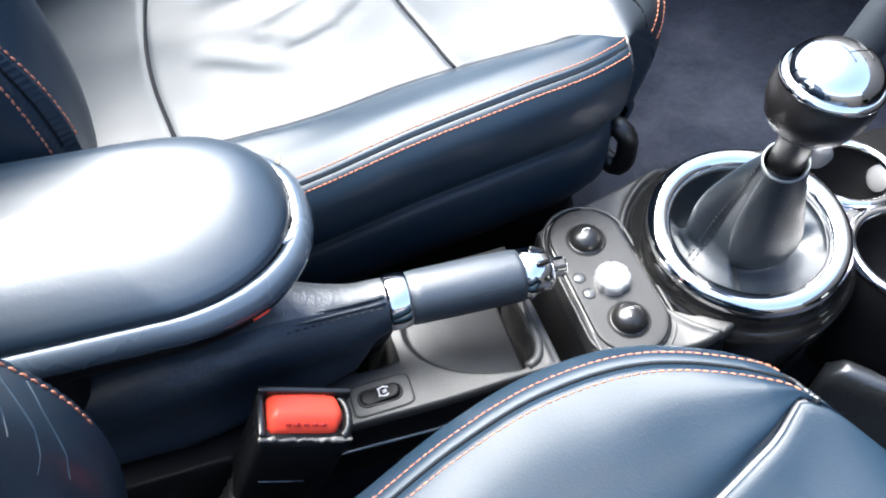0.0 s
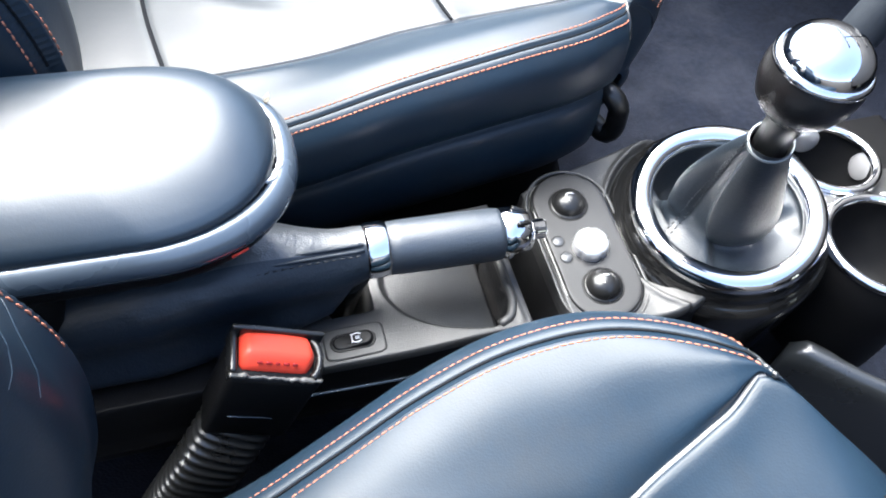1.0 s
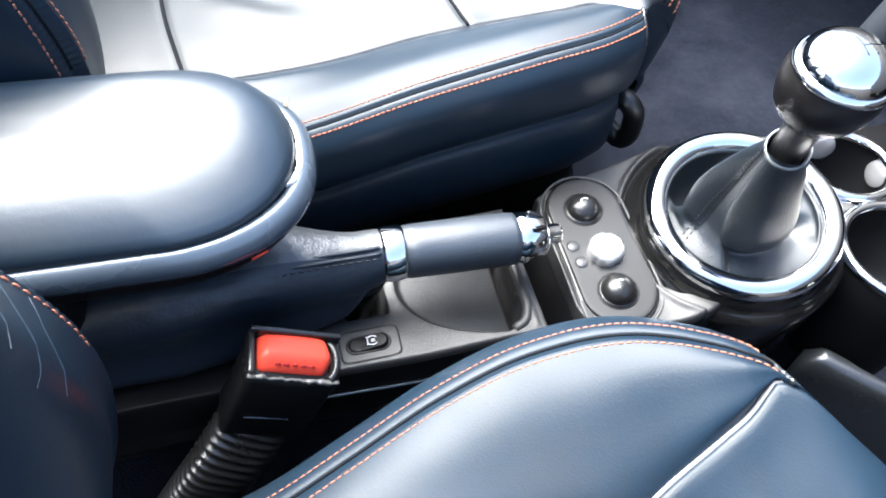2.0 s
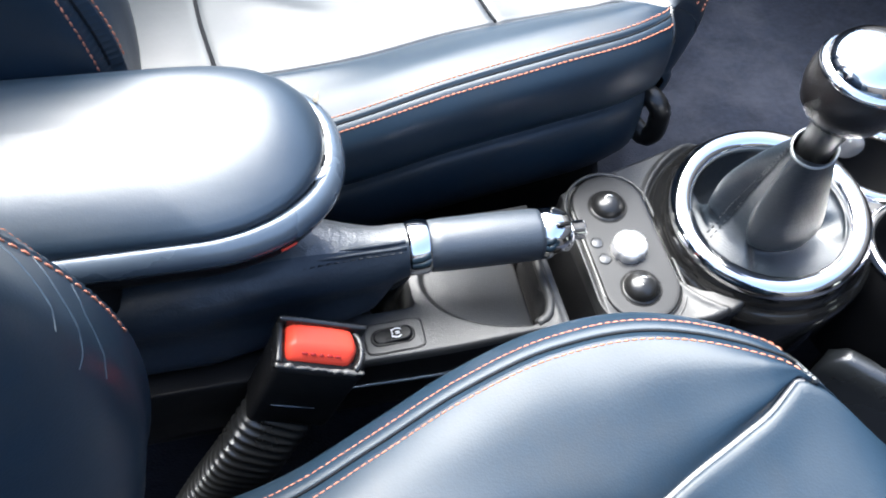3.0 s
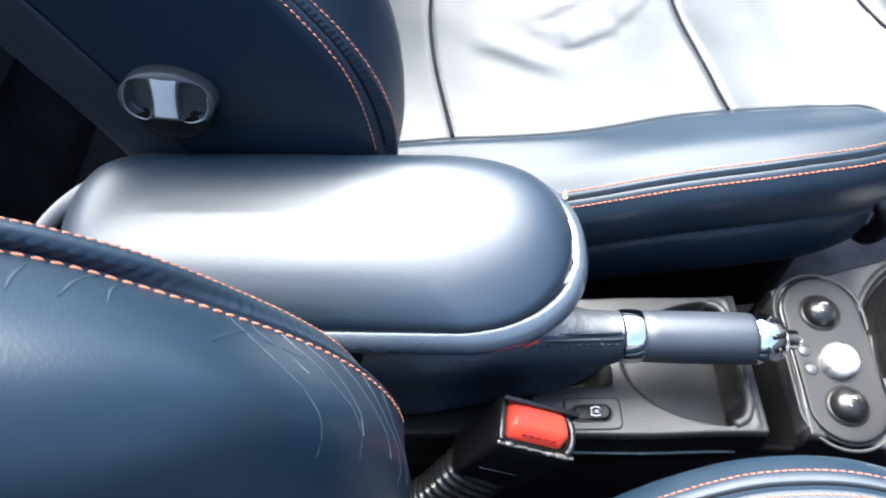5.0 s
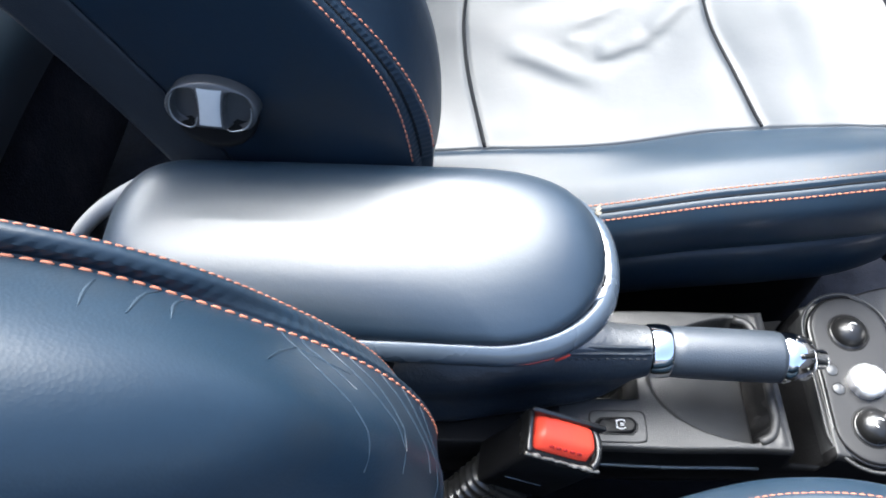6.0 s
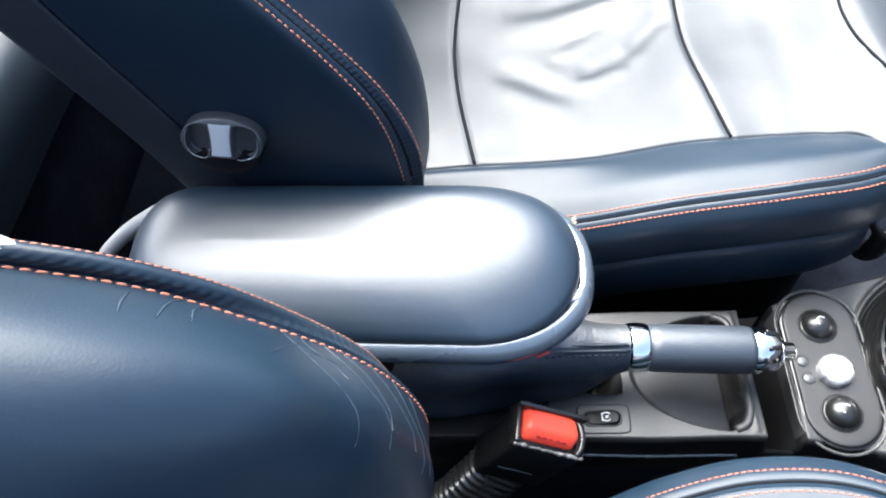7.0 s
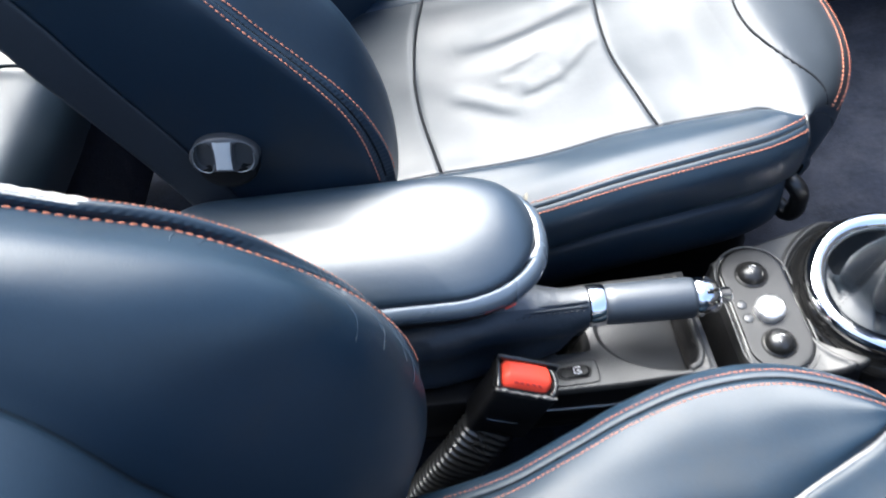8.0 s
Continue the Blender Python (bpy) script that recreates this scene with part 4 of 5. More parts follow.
def build_gear():
    gear = thing("gear_lever", "gear lever, chrome domed knob, leather gaiter inside a chrome ring", "gear lever", (0.30, 0.257, 0.25))
    c = Vector((0.2910, 0.2495, 0.2665))
    m = axes(c, (-0.09, -0.13, 1.0))
    ring = [(0.0570 + 0.0078 * math.cos(a), 0.0078 * math.sin(a)) for a in np.linspace(0, 2 * math.pi, 20)]
    part("chrome_ring", lathe(ring, m, 96), chrome, gear, "thick polished chrome ring")
    part("ring_base", lathe([(0.063, -0.002), (0.0660, -0.005), (0.0672, -0.009), (0.0676, -0.0110), (0.0700, -0.0125), (0.0735, -0.0155), (0.0750, -0.0200), (0.0752, -0.040), (0.074, -0.13)], m, 96), gloss_black, gear, "gloss black base of the ring")
    top = Vector((0.268, 0.224, 0.355))
    lean = (top - Vector((0.300, 0.257, 0.25))).normalized()
    rows = []
    foot = Vector((0.2920, 0.2505, 0.258))
    steps_up, around = 84, 168
    # upright sections of the leather: radius and height in millimetres, from the ring to the collar
    ks = (0, 0.1, 0.2, 0.3, 0.4, 0.5, 0.65, 0.8, 1.0)
    cuts = dict(
        panel=((53.5, 47, 37, 26, 30, 30.5, 27, 20, 11.8), (0, -2, -4, -2, 7, 18, 38, 64, 97)),
        valley=((53.5, 47, 40, 33, 27.5, 24, 20, 16, 11.8), (0, 0, 1, 4, 10, 19, 37, 63, 97)),
        flap=((53.5, 47, 42, 39, 37.5, 36.5, 32.5, 23, 11.8), (0, -4, -3, 3, 12, 22, 41, 69, 97)),
        hollow=((53.5, 51, 46, 37, 26, 18, 15, 13, 11.8), (0, -12, -25, -32, -27, -5, 29, 60, 97)),
        back=((53.5, 48, 40, 31, 24, 20.5, 18, 15.5, 11.8), (2, 4, 4, 3, 6, 16, 36, 62, 97)),
        wedge=((53.5, 47, 36, 25, 19, 17, 16, 14.5, 11.8), (1, 1, -5, -12, -8, 6, 32, 60, 97)))
    cuts = {name: hermite([(k, r, z) for k, r, z in zip(ks, *c)]) for name, c in cuts.items()}
    panel_edge = hermite([(0, 4.25), (0.25, 4.10), (0.5, 3.72), (0.8, 3.45), (1, 3.35)])
    flap_edge = hermite([(0, 2.36), (0.12, 2.45), (0.30, 2.68), (0.5, 2.58), (0.65, 2.42), (0.8, 2.28), (1, 2.10)])
    seam_line = hermite([(0, 3.40), (0.3, 3.16), (0.6, 2.96), (1, 2.78)])

    def seam_angle(k):
        return float(seam_line(k)[0])
    for k in np.linspace(0, 1, steps_up):
        pe, fe, se = float(panel_edge(k)[0]), float(flap_edge(k)[0]), seam_angle(k)
        turns = [(-0.12, "back"), (1.05, "back"), (1.50, "hollow"), (fe - 0.20, "hollow"), (fe, "flap"), (fe + 0.14, "flap"), (se + 0.10, "valley"), (pe - 0.17, "valley"), (pe, "panel"), (5.58, "panel"), (5.83, "wedge"), (2 * math.pi - 0.12, "back")]
        made = {name: c(k) for name, c in cuts.items()}
        row = []
        for j in range(around):
            t = 2 * math.pi * j / around
            if t > 2 * math.pi - 0.12:
                t -= 2 * math.pi
            r, z = made["back"]
            for (a, p), (b, q) in zip(turns, turns[1:]):
                if a <= t <= b:
                    w = step(t, a, b)
                    r, z = [u + (v - u) * w for u, v in zip(made[p], made[q])]
            r = 0.001 * r * (1 + 0.008 * math.sin(7 * t + 13 * k) * math.sin(math.pi * k))
            # rolled edge beside the hollow, the seam's ridge and a few soft puckers
            r += 0.0016 * lobe(t, fe + 0.10, 0.10) * math.sin(math.pi * k) + 0.0007 * lobe(t, se, 0.05) * step(k, 0.05, 0.2)
            r += 0.0008 * math.sin(46 * k + 5 * t) * lobe(t, 0.5 * (fe + se), 0.25) * math.sin(math.pi * min(1, 1.8 * k))
            cc = foot.lerp(top, max(0.0, 0.001 * z / (top.z - foot.z)))
            row.append(Vector((cc.x + math.cos(t) * r, cc.y + math.sin(t) * r, foot.z + 0.001 * z + (0.09 * math.cos(t) + 0.13 * math.sin(t)) * r * (1 - k) ** 2)))
        rows.append(row)
    bm, _ = grid(rows, close_cols=True)
    gaiter = part("gaiter", bm, gaiter_leather, gear, "soft folded black leather gaiter")
    for off in (-0.055, 0.055):
        seam = []
        for i in range(9, steps_up - 1):
            k = i / (steps_up - 1)
            j = (seam_angle(k) + off * (1 - 0.3 * k)) / (2 * math.pi) * around
            q = rows[i][int(j)].lerp(rows[i][int(j) + 1], j - int(j))
            seam.append(q + (q - foot.lerp(top, k)).normalized() * 0.0004)
        part("gaiter_stitching", stitches(seam, [Vector((-0.8, -0.1, 0.5))] * len(seam), 0.0024, 0.0018, 0.00045), dark_thread, gaiter)
    mt = axes(top, lean)
    part("gaiter_collar", lathe([(0.0112, -0.004), (0.0124, -0.001), (0.0123, 0.0012), (0.0116, 0.0018), (0.0108, 0.0), (0.0104, -0.006)], mt, 40), silver, gear, "bright collar at the gaiter's top")
    knob = Vector((0.255, 0.210, 0.413))
    part("shaft", tube([top - lean * 0.01, top.lerp(knob, 0.5), knob], 0.0092, 20), shaft_grey, gear)
    up = Vector((0.06, -0.10, 1.0)).normalized()
    mk = axes(knob, up)
    s = 0.77
    body = [(0.011, -0.030), (0.020, -0.026), (0.0268, -0.018), (0.0305, -0.007), (0.0312, 0.002), (0.0300, 0.009), (0.0290, 0.0115)]
    part("knob_body", lathe([(a * s, b * s) for a, b in body], mk, 64), material("knob_leather", (0.010, 0.009, 0.009), 0.3, spec=0.6, grain=0.15, scale=900), gear, "black leather lower half of the knob")
    bezel = [(0.0292, 0.0095), (0.0308, 0.0105), (0.0306, 0.0125), (0.0290, 0.0145), (0.0280, 0.0150), (0.0272, 0.0145)]
    part("knob_ring", lathe([(a * s, b * s) for a, b in bezel], mk, 64), chrome, gear, "chrome bezel")
    dome = [(0.0278 * s * math.cos(a), (0.0135 + 0.0195 * math.sin(a)) * s) for a in np.linspace(0, math.pi / 2, 18)]
    d = part("knob_dome", lathe(dome, mk, 64), chrome, gear, "mirror-polished chrome dome")
    bm = bmesh.new()

    def on_dome(x, y):
        rr = math.hypot(x, y) / (0.0278 * s)
        return mk @ Vector((x, y, (0.0136 + 0.0195 * math.sqrt(max(0, 1 - rr * rr))) * s))
    for a, b in (((-0.002, 0.004), (-0.002, -0.007)), ((0.003, 0.004), (0.003, -0.007)), ((0.008, 0.004), (0.008, -0.007)), ((-0.002, -0.0015), (0.008, -0.0015))):
        tube([on_dome(a[0] + (b[0] - a[0]) * t, a[1] + (b[1] - a[1]) * t) for t in np.linspace(0, 1, 9)], 0.00022, 5, bm)
    part("shift_pattern", bm, black_print, d, "engraved shift lines")
    return gear


build_gear()


def build_cups():
    for i, (x, y, r) in enumerate(CUPS):
        cup = thing("cup_holder", "round black cup holder with a chrome rim and spring tabs", "cup holder", (x, y, 0.15), group="cup holders")
        z = 0.2525
        m = pose(x, y, z)
        part("well", lathe([(r * 0.98, 0.0), (r * 0.95, -0.004), (r * 0.92, -0.06), (0, -0.062)], m, 48), plastic_dark, cup)
        part("outer_wall", lathe([(r * 1.0, 0.0), (r * 1.04, -0.004), (r * 1.03, -0.03), (r * 0.98, -0.10)], m, 48), plastic_dark, cup)
        part("rim", lathe([(r * 0.96 + 0.0036 * math.cos(a), 0.001 + 0.0036 * math.sin(a)) for a in np.linspace(0, 2 * math.pi, 14)], m, 64), chrome, cup, "chrome rim")
        for ang in (-5, 80, 200) if i == 0 else (10, 130, 250):
            a = radians(ang)
            q = m @ pose(r * 0.90 * math.cos(a), r * 0.90 * math.sin(a), -0.012, 0, 0, ang)
            part("spring_tab", lathe([(0, 0.0014), (0.008, 0.0011), (0.0105, 0.0)], q @ pose(0, 0, 0, 0, -80, 0), 20), bright_silver, cup, "silver grey spring tab")


    web = thing("cup_holder_web", "chrome web joining the cup holder rims and gear ring", "car trim", (0.372, 0.243, 0.25))
    outline = [(0.3585, 0.2360), (0.3610, 0.2300), (0.3640, 0.2345), (0.3700, 0.2412), (0.3790, 0.2458), (0.3860, 0.2470), (0.3800, 0.2520), (0.3730, 0.2570), (0.3690, 0.2600), (0.3660, 0.2520), (0.3620, 0.2430)]
    part("web_plate", outline_slab(outline, 0.236, 0.2535, 0.0025), chrome, web)
    lamp = thing("amber_switch", "small amber ring switch low in the console", "switch", (0.4210, 0.2445, 0.2455))
    q = pose(0.4210, 0.2445, 0.2475)
    part("amber_ring", lathe([(0.0062 + 0.0014 * math.cos(a), 0.0014 * math.sin(a)) for a in np.linspace(0, 2 * math.pi, 10)], q, 28), amber, lamp, "amber ring")
    part("cap", lathe([(0.0056, -0.003), (0.0054, 0.0008), (0.0030, 0.0016), (0, 0.0018)], q, 24), white_print, lamp, "white cap")


build_cups()


# ---- armrest ----
def rest_outline(inset, n=96):
    """Plan of the armrest: a long oval, blunter at the rear."""
    x0, x1, y0, y1 = -0.262 + inset, 0.0145 - inset, 0.2122 + inset, 0.3225 - inset
    ym, hy = (y0 + y1) / 2, (y1 - y0) / 2
    pts = []
    for k in range(n):
        a = 2 * math.pi * k / n
        c, s = math.cos(a), math.sin(a)
        if c >= 0:
            x = x1 - 0.070 + (0.070) * abs(c) ** 0.92
        else:
            x = x0 + 0.042 - 0.042 * abs(c) ** 0.8
        y = ym + hy * math.copysign(abs(s) ** 0.86, s)
        if s < 0:
            y += 0.04 * max(0.0, -0.05 - x) * -s
        pts.append(Vector((x, y, 0)))
    return pts


def build_armrest():
    arm = thing("armrest", "padded navy leather centre armrest with a grey plastic rim", "armrest", (-0.12, CY, 0.33))

    def pad_ring(ring, z):
        row = []
        lift = min(1.0, max(0.0, z - 0.370) / 0.02)
        for p in ring:
            lower = 0.0130 * (max(0.0, 0.306 - p.y) / 0.1) ** 1.1 * lift
            lower += 0.0025 * (max(0.0, p.y - 0.300) / 0.022) ** 1.5 * lift
            lower -= (0.0012 + 0.0120 * min(1.0, max(0.0, -0.02 - p.x) / 0.24) ** 1.2) * lift
            row.append(p + Vector((-0.0030 * step(p.x, -0.045, 0.010), 0, z - lower)))
        return row
    rows = []
    for inset, z in ((0.0030, 0.366), (0.0012, 0.369), (0.0006, 0.372), (0.0014, 0.3770), (0.0040, 0.3816), (0.0085, 0.3868), (0.0155, 0.3915), (0.0245, 0.3947), (0.0345, 0.3962), (0.0425, 0.3968)):
        rows.append(pad_ring(rest_outline(inset), z))
    crown = rest_outline(0.0425)
    for share in (0.75, 0.5, 0.25, 0.04):
        rows.append(pad_ring([Vector((min(max(p.x, -0.200), -0.055), 0.267, 0)).lerp(p, share) for p in crown], 0.3968 + 0.0004 * (1 - share)))
    bm, vs = grid(rows, close_cols=True)
    bm.faces.new(vs[0])
    bm.faces.new(vs[-1])
    part("pad", bm, pad_leather, arm, "smooth padded leather lid")
    rows = []
    for inset, z in ((0.006, 0.3515), (-0.0008, 0.3522), (-0.0048, 0.3555), (-0.0060, 0.3598), (-0.0052, 0.3640), (-0.0030, 0.3675), (-0.0005, 0.3690), (0.0016, 0.3690), (0.0036, 0.3678), (0.0044, 0.365)):
        rows.append([p + Vector((0, 0, z)) for p in rest_outline(inset)])
    bm, vs = grid(rows, close_cols=True)
    part("rim", bm, lip_grey, arm, "grey plastic rim, chipped at the front")
    rows = []
    for inset, z in ((-0.0010, 0.3535), (0.0005, 0.345), (0.006, 0.335), (0.012, 0.329), (0.03, 0.326), (0.04, 0.326)):
        rows.append([p + Vector((0, 0, z)) for p in rest_outline(inset)])
    bm, vs = grid(rows, close_cols=True)
    bm.faces.new(vs[-1])
    part("underside", bm, plastic_dark, arm)
    # the rim's film has peeled off round the front: a pale strip with a ragged dark edge
    outer, inner = rest_outline(-0.0018), rest_outline(0.0034)
    rnd = random.Random(3)
    count = len(outer)

    def along(ring, k):
        i = int(math.floor(k)) % count
        return ring[i].lerp(ring[(i + 1) % count], k - math.floor(k))
    for a, b, wide in ((88.5, 99.8, 0.9), (101.0, 104.5, 0.45)):
        rows = []
        for k in np.linspace(a, b, 60):
            ends = min(1.0, (k - a) / 1.2, (b - k) / 1.2)
            w = wide * max(0.05, ends) * (0.72 + 0.20 * noise.noise(Vector((k * 0.6, 0, 0))) + 0.10 * noise.noise(Vector((k * 2.1, 4, 0))))
            p0, p1 = along(inner, k), along(outer, k)
            p1 = p0.lerp(p1, max(0.1, w))
            rows.append([p0 + Vector((0, 0, 0.3690)), p0 + Vector((0, 0, 0.3699)), p0.lerp(p1, 0.5) + Vector((0, 0, 0.3703)), p1 + Vector((0, 0, 0.3697)), p1 + Vector((0, 0, 0.3685))])
        part("peeled_strip", grid(rows)[0], pale_film, arm, "pale strip where the rim's film has peeled")
    for a, b in ((82.5, 87.5), (91.0, 93.0), (96.0, 101.0), (104.0, 107.0)):
        line = [along(inner, k) + Vector((0, 0, 0.3700 + rnd.uniform(-0.0003, 0.0004))) for k in np.linspace(a, b, 26)]
        part("chipped_edge", tube(line, [0.0004 + rnd.uniform(0, 0.0010) for _ in line], 7), matt_black, arm, "dark ragged edge of the peeled film")
    # a frayed tab that stands out at the far front corner
    flap = bmesh.new()
    root = along(outer, 103.6)
    for n in range(5):
        d = Vector((rnd.uniform(0.2, 0.9), rnd.uniform(0.3, 0.8), rnd.uniform(-0.1, 0.5))).normalized()
        s0 = root + Vector((rnd.uniform(-0.002, 0.002), rnd.uniform(-0.002, 0.002), 0.3690))
        ln = rnd.uniform(0.002, 0.0045)
        tube([s0, s0 + d * ln * 0.5, s0 + d * ln + Vector((0, 0, 0.0006))], [0.0011, 0.0009, 0.0004], 6, flap, flat=0.45)
    part("frayed_tab", flap, shred, arm, "frayed brown-grey tab of torn film")
    o = rest_outline(-0.0054)
    part("red_strip", tube([o[k] + Vector((0, 0, 0.3545)) for k in range(79, 82)], 0.0007, 6), red_plastic, arm, "thin red strip under the rim")
    line = smooth_line([(-0.215, 0.318, 0.364), (-0.237, 0.324, 0.367), (-0.258, 0.326, 0.360), (-0.277, 0.326, 0.349), (-0.306, 0.326, 0.327), (-0.325, 0.325, 0.308), (-0.345, 0.323, 0.27)], 30)
    part("hinge_arm", tube(line, 0.0056, 14), hinge_grey, arm, "curved grey hinge arm")
    part("pedestal", rounded(0.22, 0.075, 0.05, 0.012, pose(-0.215, CY + 0.005, 0.31)), plastic_dark, arm)
    return arm


build_armrest()


# ---- belt buckle ----
def build_buckle():
    b = thing("seat_belt_buckle", "black belt buckle with red release button on ribbed stalk", "seat belt buckle", (-0.06, 0.18, 0.15))
    n = Vector((0.40, -0.04, 0.915)).normalized()
    m = axes((-0.007, 0.190, 0.3005), n, (0.92, -0.09, -0.40))
    # open-topped housing: two halves that meet in a joint, walls round the button
    housing = bmesh.new()
    rounded(0.0475, 0.0265, 0.066, 0.004, m @ pose(0.001, 0.0, -0.0395), bm=housing)
    part("housing", housing, plastic_dark, b)
    rnd = random.Random(11)
    back = part("rear_wall", rounded(0.0475, 0.0030, 0.018, 0.0012, m @ pose(0.001, 0.0118, -0.0062)), button_black, b, "glossy rear wall of the housing")
    nose = []
    for t in np.linspace(-1.35, 1.35, 16):
        nose.append(m @ Vector((0.0180 + 0.0052 * math.cos(t), 0.0005 + 0.0112 * math.sin(t), -0.0050 + 0.0010 * math.cos(t))))
    part("nose_wall", tube(nose, 0.0023, 10), button_black, b, "rounded glossy end wall")
    part("nose_block", rounded(0.0055, 0.0250, 0.012, 0.0022, m @ pose(0.0222, 0.0, -0.0105)), plastic_dark, b)
    part("heel_wall", rounded(0.0034, 0.0250, 0.012, 0.0012, m @ pose(-0.0212, 0.0010, -0.0070)), button_black, b, "glossy end wall, chipped")
    # broken front edge
    line, rad = [], []
    for k in range(34):
        u = k / 33
        gap = 0.35 if 0.20 < u < 0.62 else 1.0
        line.append(m @ Vector((-0.0225 + 0.0465 * u, -0.0118 + rnd.uniform(-0.0004, 0.0004), -0.0058 + gap * rnd.uniform(0.0, 0.0022))))
        rad.append(0.0006 + gap * rnd.uniform(0.0001, 0.0010))
    part("broken_edge", tube(line, rad, 7), broken_plastic, b, "broken pale edge of the housing")
    # button: its top bows, its foot dips behind the front wall
    rows = []
    for v in np.linspace(-1, 1, 13):
        row = []
        for u in np.linspace(-1, 1, 25):
            end = 1 - 0.10 * max(0.0, u) ** 4 * v * v
            x = 0.0010 + 0.0188 * u * end
            y = 0.0010 + 0.0088 * v * (1 - 0.16 * max(0.0, u) ** 6)
            z = 0.0026 - 0.0016 * u * u - 0.0110 * max(0.0, -v - 0.25) ** 1.6 - 0.0016 * max(0.0, v) ** 2 - 0.0035 * max(0.0, abs(u) - 0.86) / 0.14
            row.append(m @ Vector((x, y, z)))
        rows.append(row)
    low = (m.to_3x3() @ Vector((0, 0, -0.012)))
    bm, vs = grid(rows)
    rim = [r[0] for r in vs] + vs[-1][1:] + [r[-1] for r in reversed(vs[:-1])] + list(reversed(vs[0][1:-1]))
    foot = [bm.verts.new(v.co + low) for v in rim]
    for i in range(len(rim)):
        bm.faces.new((rim[i], rim[(i + 1) % len(rim)], foot[(i + 1) % len(rim)], foot[i]))
    red = part("release_button", bm, red_plastic, b, "red release button, scuffed")
    for k in range(5):
        w = 0.0030 if k != 2 else 0.0022
        part("raised_mark", rounded(w, 0.0015, 0.0007, 0.0002, m @ pose(-0.0085 + 0.0044 * k, -0.0062, -0.0006, 48, 0, 0), seg=1), red_dark, red)
    part("moulding_line", rounded(0.024, 0.0006, 0.0008, 0.0002, m @ pose(-0.002, -0.0134, -0.047), seg=1), lip_grey, b)
    # ribbed sleeve: a flattened bellows
    pts = smooth_line([m @ Vector((-0.001, -0.001, -0.070)), Vector((-0.062, 0.180, 0.205)), Vector((-0.080, 0.176, 0.180)), Vector((-0.102, 0.170, 0.148)), Vector((-0.122, 0.165, 0.11))], 180)
    rows = []
    for i, p in enumerate(pts):
        d = (pts[min(i + 1, 179)] - pts[max(i - 1, 0)]).normalized()
        wide = (Vector((0.92, -0.09, -0.40)) - d * Vector((0.92, -0.09, -0.40)).dot(d)).normalized()
        thin = d.cross(wide)
        g = 0.0012 * (1 - 2 * abs(math.sin(math.pi * i / 7.0)) ** 0.7)
        row = []
        for k in range(32):
            t = 2 * math.pi * k / 32
            c, q = math.cos(t), math.sin(t)
            row.append(p + wide * (0.0200 + g) * math.copysign(abs(c) ** 0.62, c) + thin * (0.0122 + g) * math.copysign(abs(q) ** 0.62, q))
        rows.append(row)
    part("ribbed_sleeve", grid(rows, close_cols=True)[0], rubber, b, "ribbed black rubber sleeve")
    return b


build_buckle()


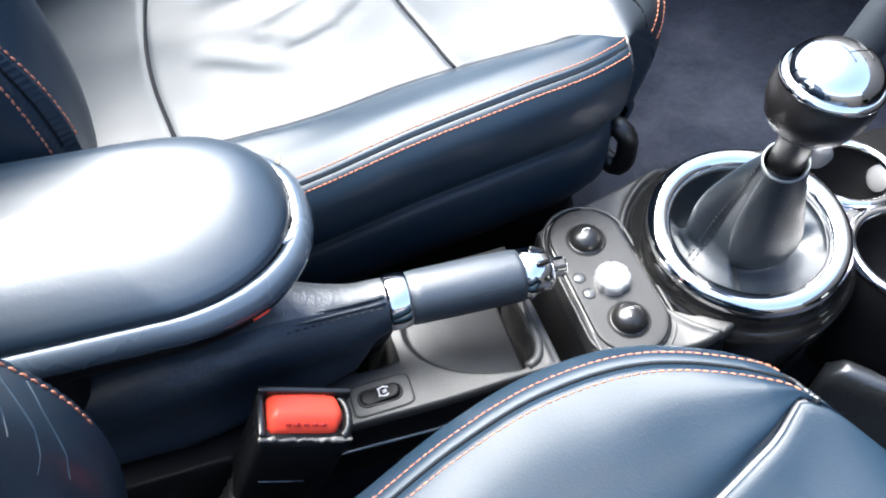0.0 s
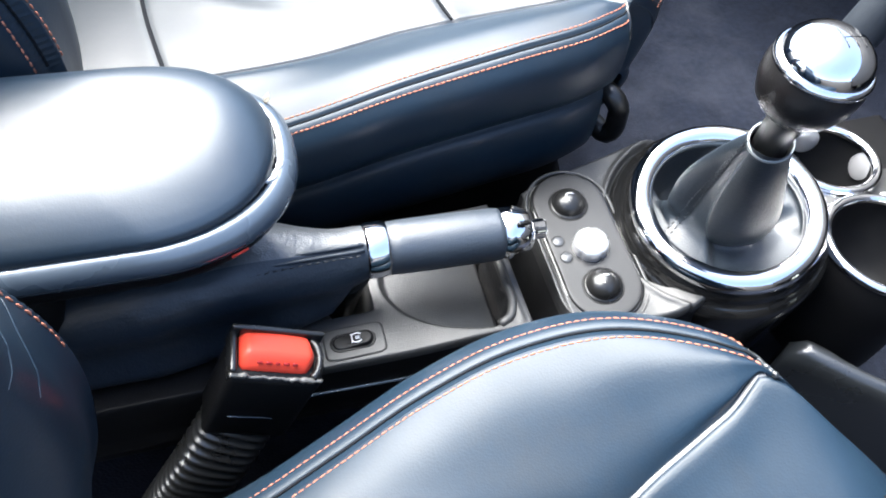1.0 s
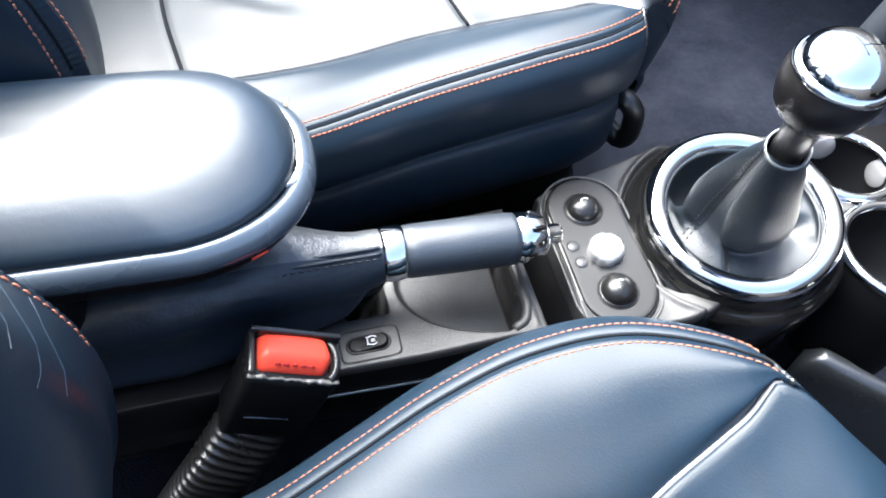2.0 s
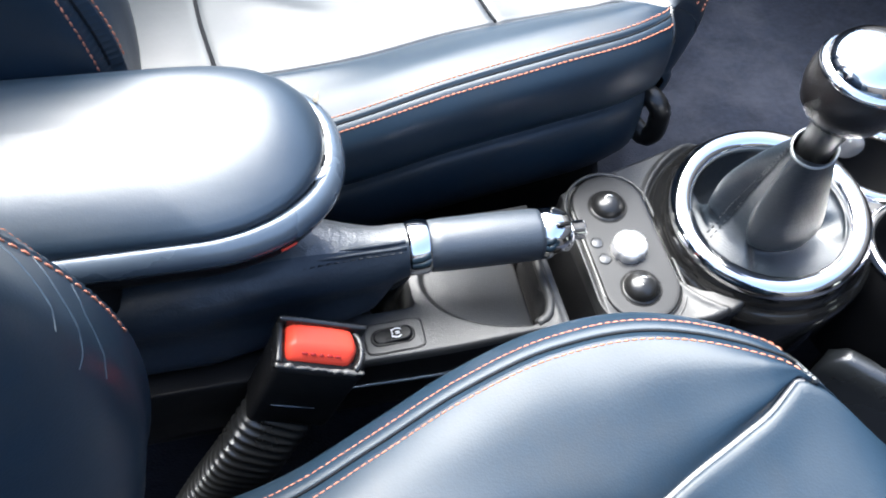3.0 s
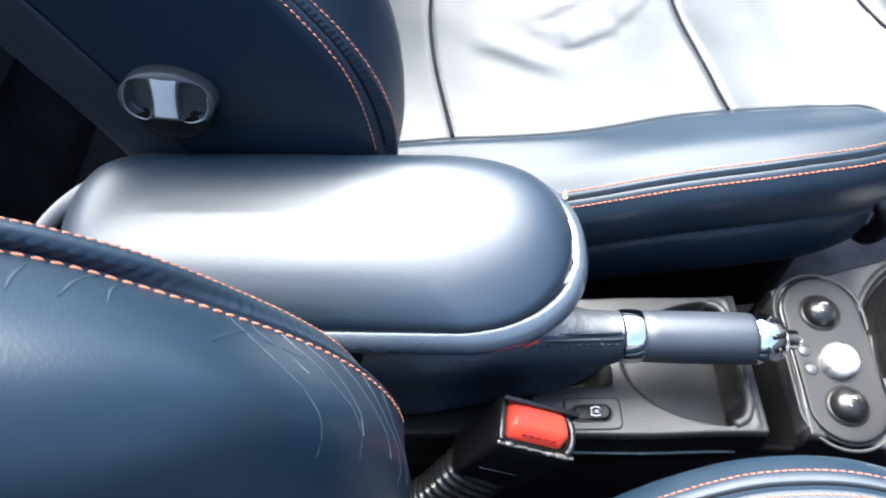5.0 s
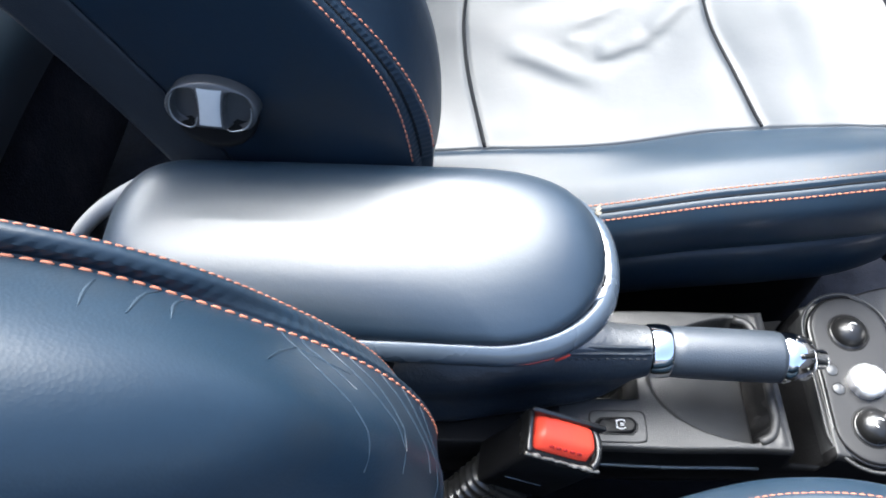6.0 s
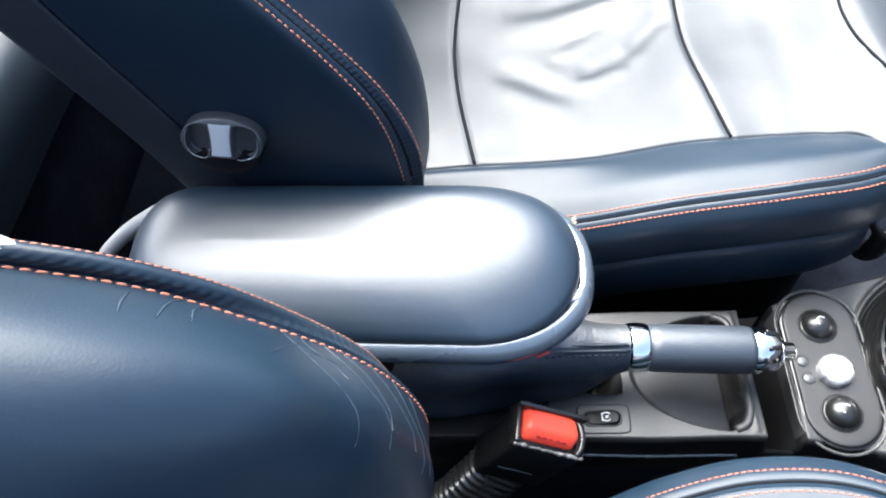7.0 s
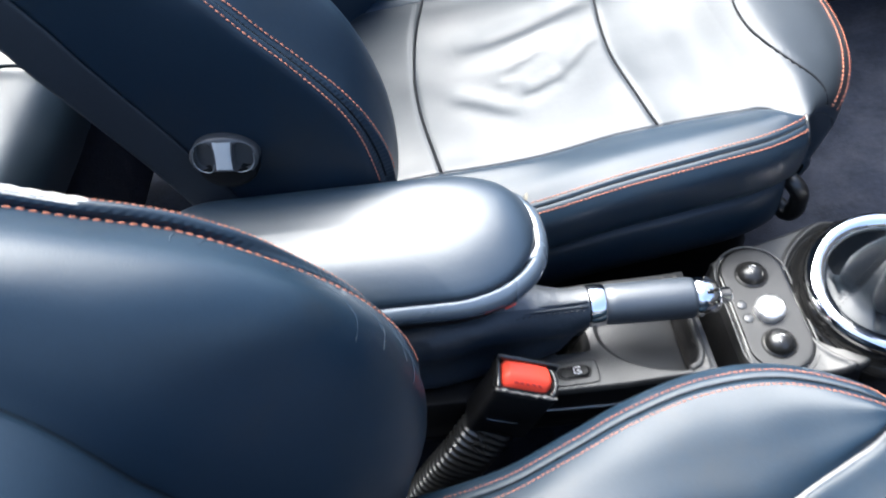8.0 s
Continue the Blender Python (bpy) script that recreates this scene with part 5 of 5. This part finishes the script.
# ---- rear seat, seen between the front seats ----
def build_rear_seat():
    rs = thing("rear_seat", "pale-lit leather rear bench seat with a cross seam", "car seat", (-0.7, 0.6, 0.1))
    rows = []
    for u in np.linspace(0, 1, 40):
        prof = hermite([(0, -0.497, 0.205), (0.08, -0.493, 0.240), (0.2, -0.505, 0.274), (0.35, -0.533, 0.296), (0.5, -0.58, 0.303), (0.75, -0.66, 0.298), (1, -0.86, 0.27)])(u)
        row = []
        for y in np.linspace(0.36, 0.94, 60):
            z = prof[1] + 0.010 * step(y, 0.675, 0.72) - 0.006 * math.exp(-((y - 0.690) / 0.006) ** 2) + 0.003 * noise.noise(Vector((prof[0] * 12, y * 12, 0)))
            row.append(Vector((prof[0], y, z)))
        rows.append(row)
    bm, _ = grid(rows)
    part("cushion", bm, pad_leather, rs)
    part("piping", tube([r[34] + Vector((0, 0, 0.0015)) for r in rows], 0.0022, 8), leather_grey, rs, "dark seam piping")
    part("backrest", rounded(0.10, 0.60, 0.44, 0.03, pose(-0.90, 0.65, 0.45, 0, -12, 0)), leather_smooth, rs)
    part("base", rounded(0.42, 0.90, 0.24, 0.01, pose(-0.72, 0.49, 0.14)), carpet, rs, "carpeted seat base")
    return rs


build_rear_seat()


# ---- front of the cabin ----
def build_dash_side():
    d = thing("console_side_panel", "black moulded side panel of the front console", "car trim", (0.36, 0.13, 0.02))
    inward = Vector((0.77, 0.64, 0))
    section = [(0.006, 0.03), (0.002, 0.15), (-0.001, 0.190), (-0.0005, 0.1985), (0.0015, 0.2045), (0.0045, 0.2080), (0.0080, 0.2092)]
    inner = [(0.0120, 0.2085), (0.0150, 0.2050), (0.0175, 0.198), (0.022, 0.175), (0.030, 0.12), (0.034, 0.03)]
    rows = []
    for u in np.linspace(0, 1, 40):
        base = Vector((0.3165 + 0.105 * u + 0.02 * u * u, 0.167 - 0.128 * u + 0.030 * u * u, 0))
        low = 0.010 * (1 - step(u, 0.0, 0.06))
        # the top narrows where it sweeps into a scoop
        wide = 1.0 - 0.55 * step(u, 0.16, 0.34) + 0.25 * math.sin(math.pi * min(1.0, u / 0.2))
        rows.append([base + inward * o + Vector((0, 0, z - (low if z > 0.1 else 0))) for o, z in section]
                    + [base + inward * (0.008 + (o - 0.008) * wide) + Vector((0, 0, z - (low if z > 0.1 else 0))) for o, z in inner])
    bm, vs = grid([r[:8] for r in rows])
    bm.faces.new(vs[0])
    part("rounded_edge", bm, edge_black, d, "smooth rounded edge with a sheen")
    part("panel", grid([r[7:] for r in rows])[0], matt_black, d)


build_dash_side()


def build_strut():
    d = thing("console_strut", "grey tubular strut beside the centre stack", "car trim", (0.44, 0.345, 0.05))
    part("tube", tube(smooth_line([(0.44, 0.365, 0.10), (0.437, 0.36, 0.25), (0.462, 0.358, 0.34), (0.53, 0.355, 0.47)], 24), 0.016, 18), shell_grey, d)


build_strut()
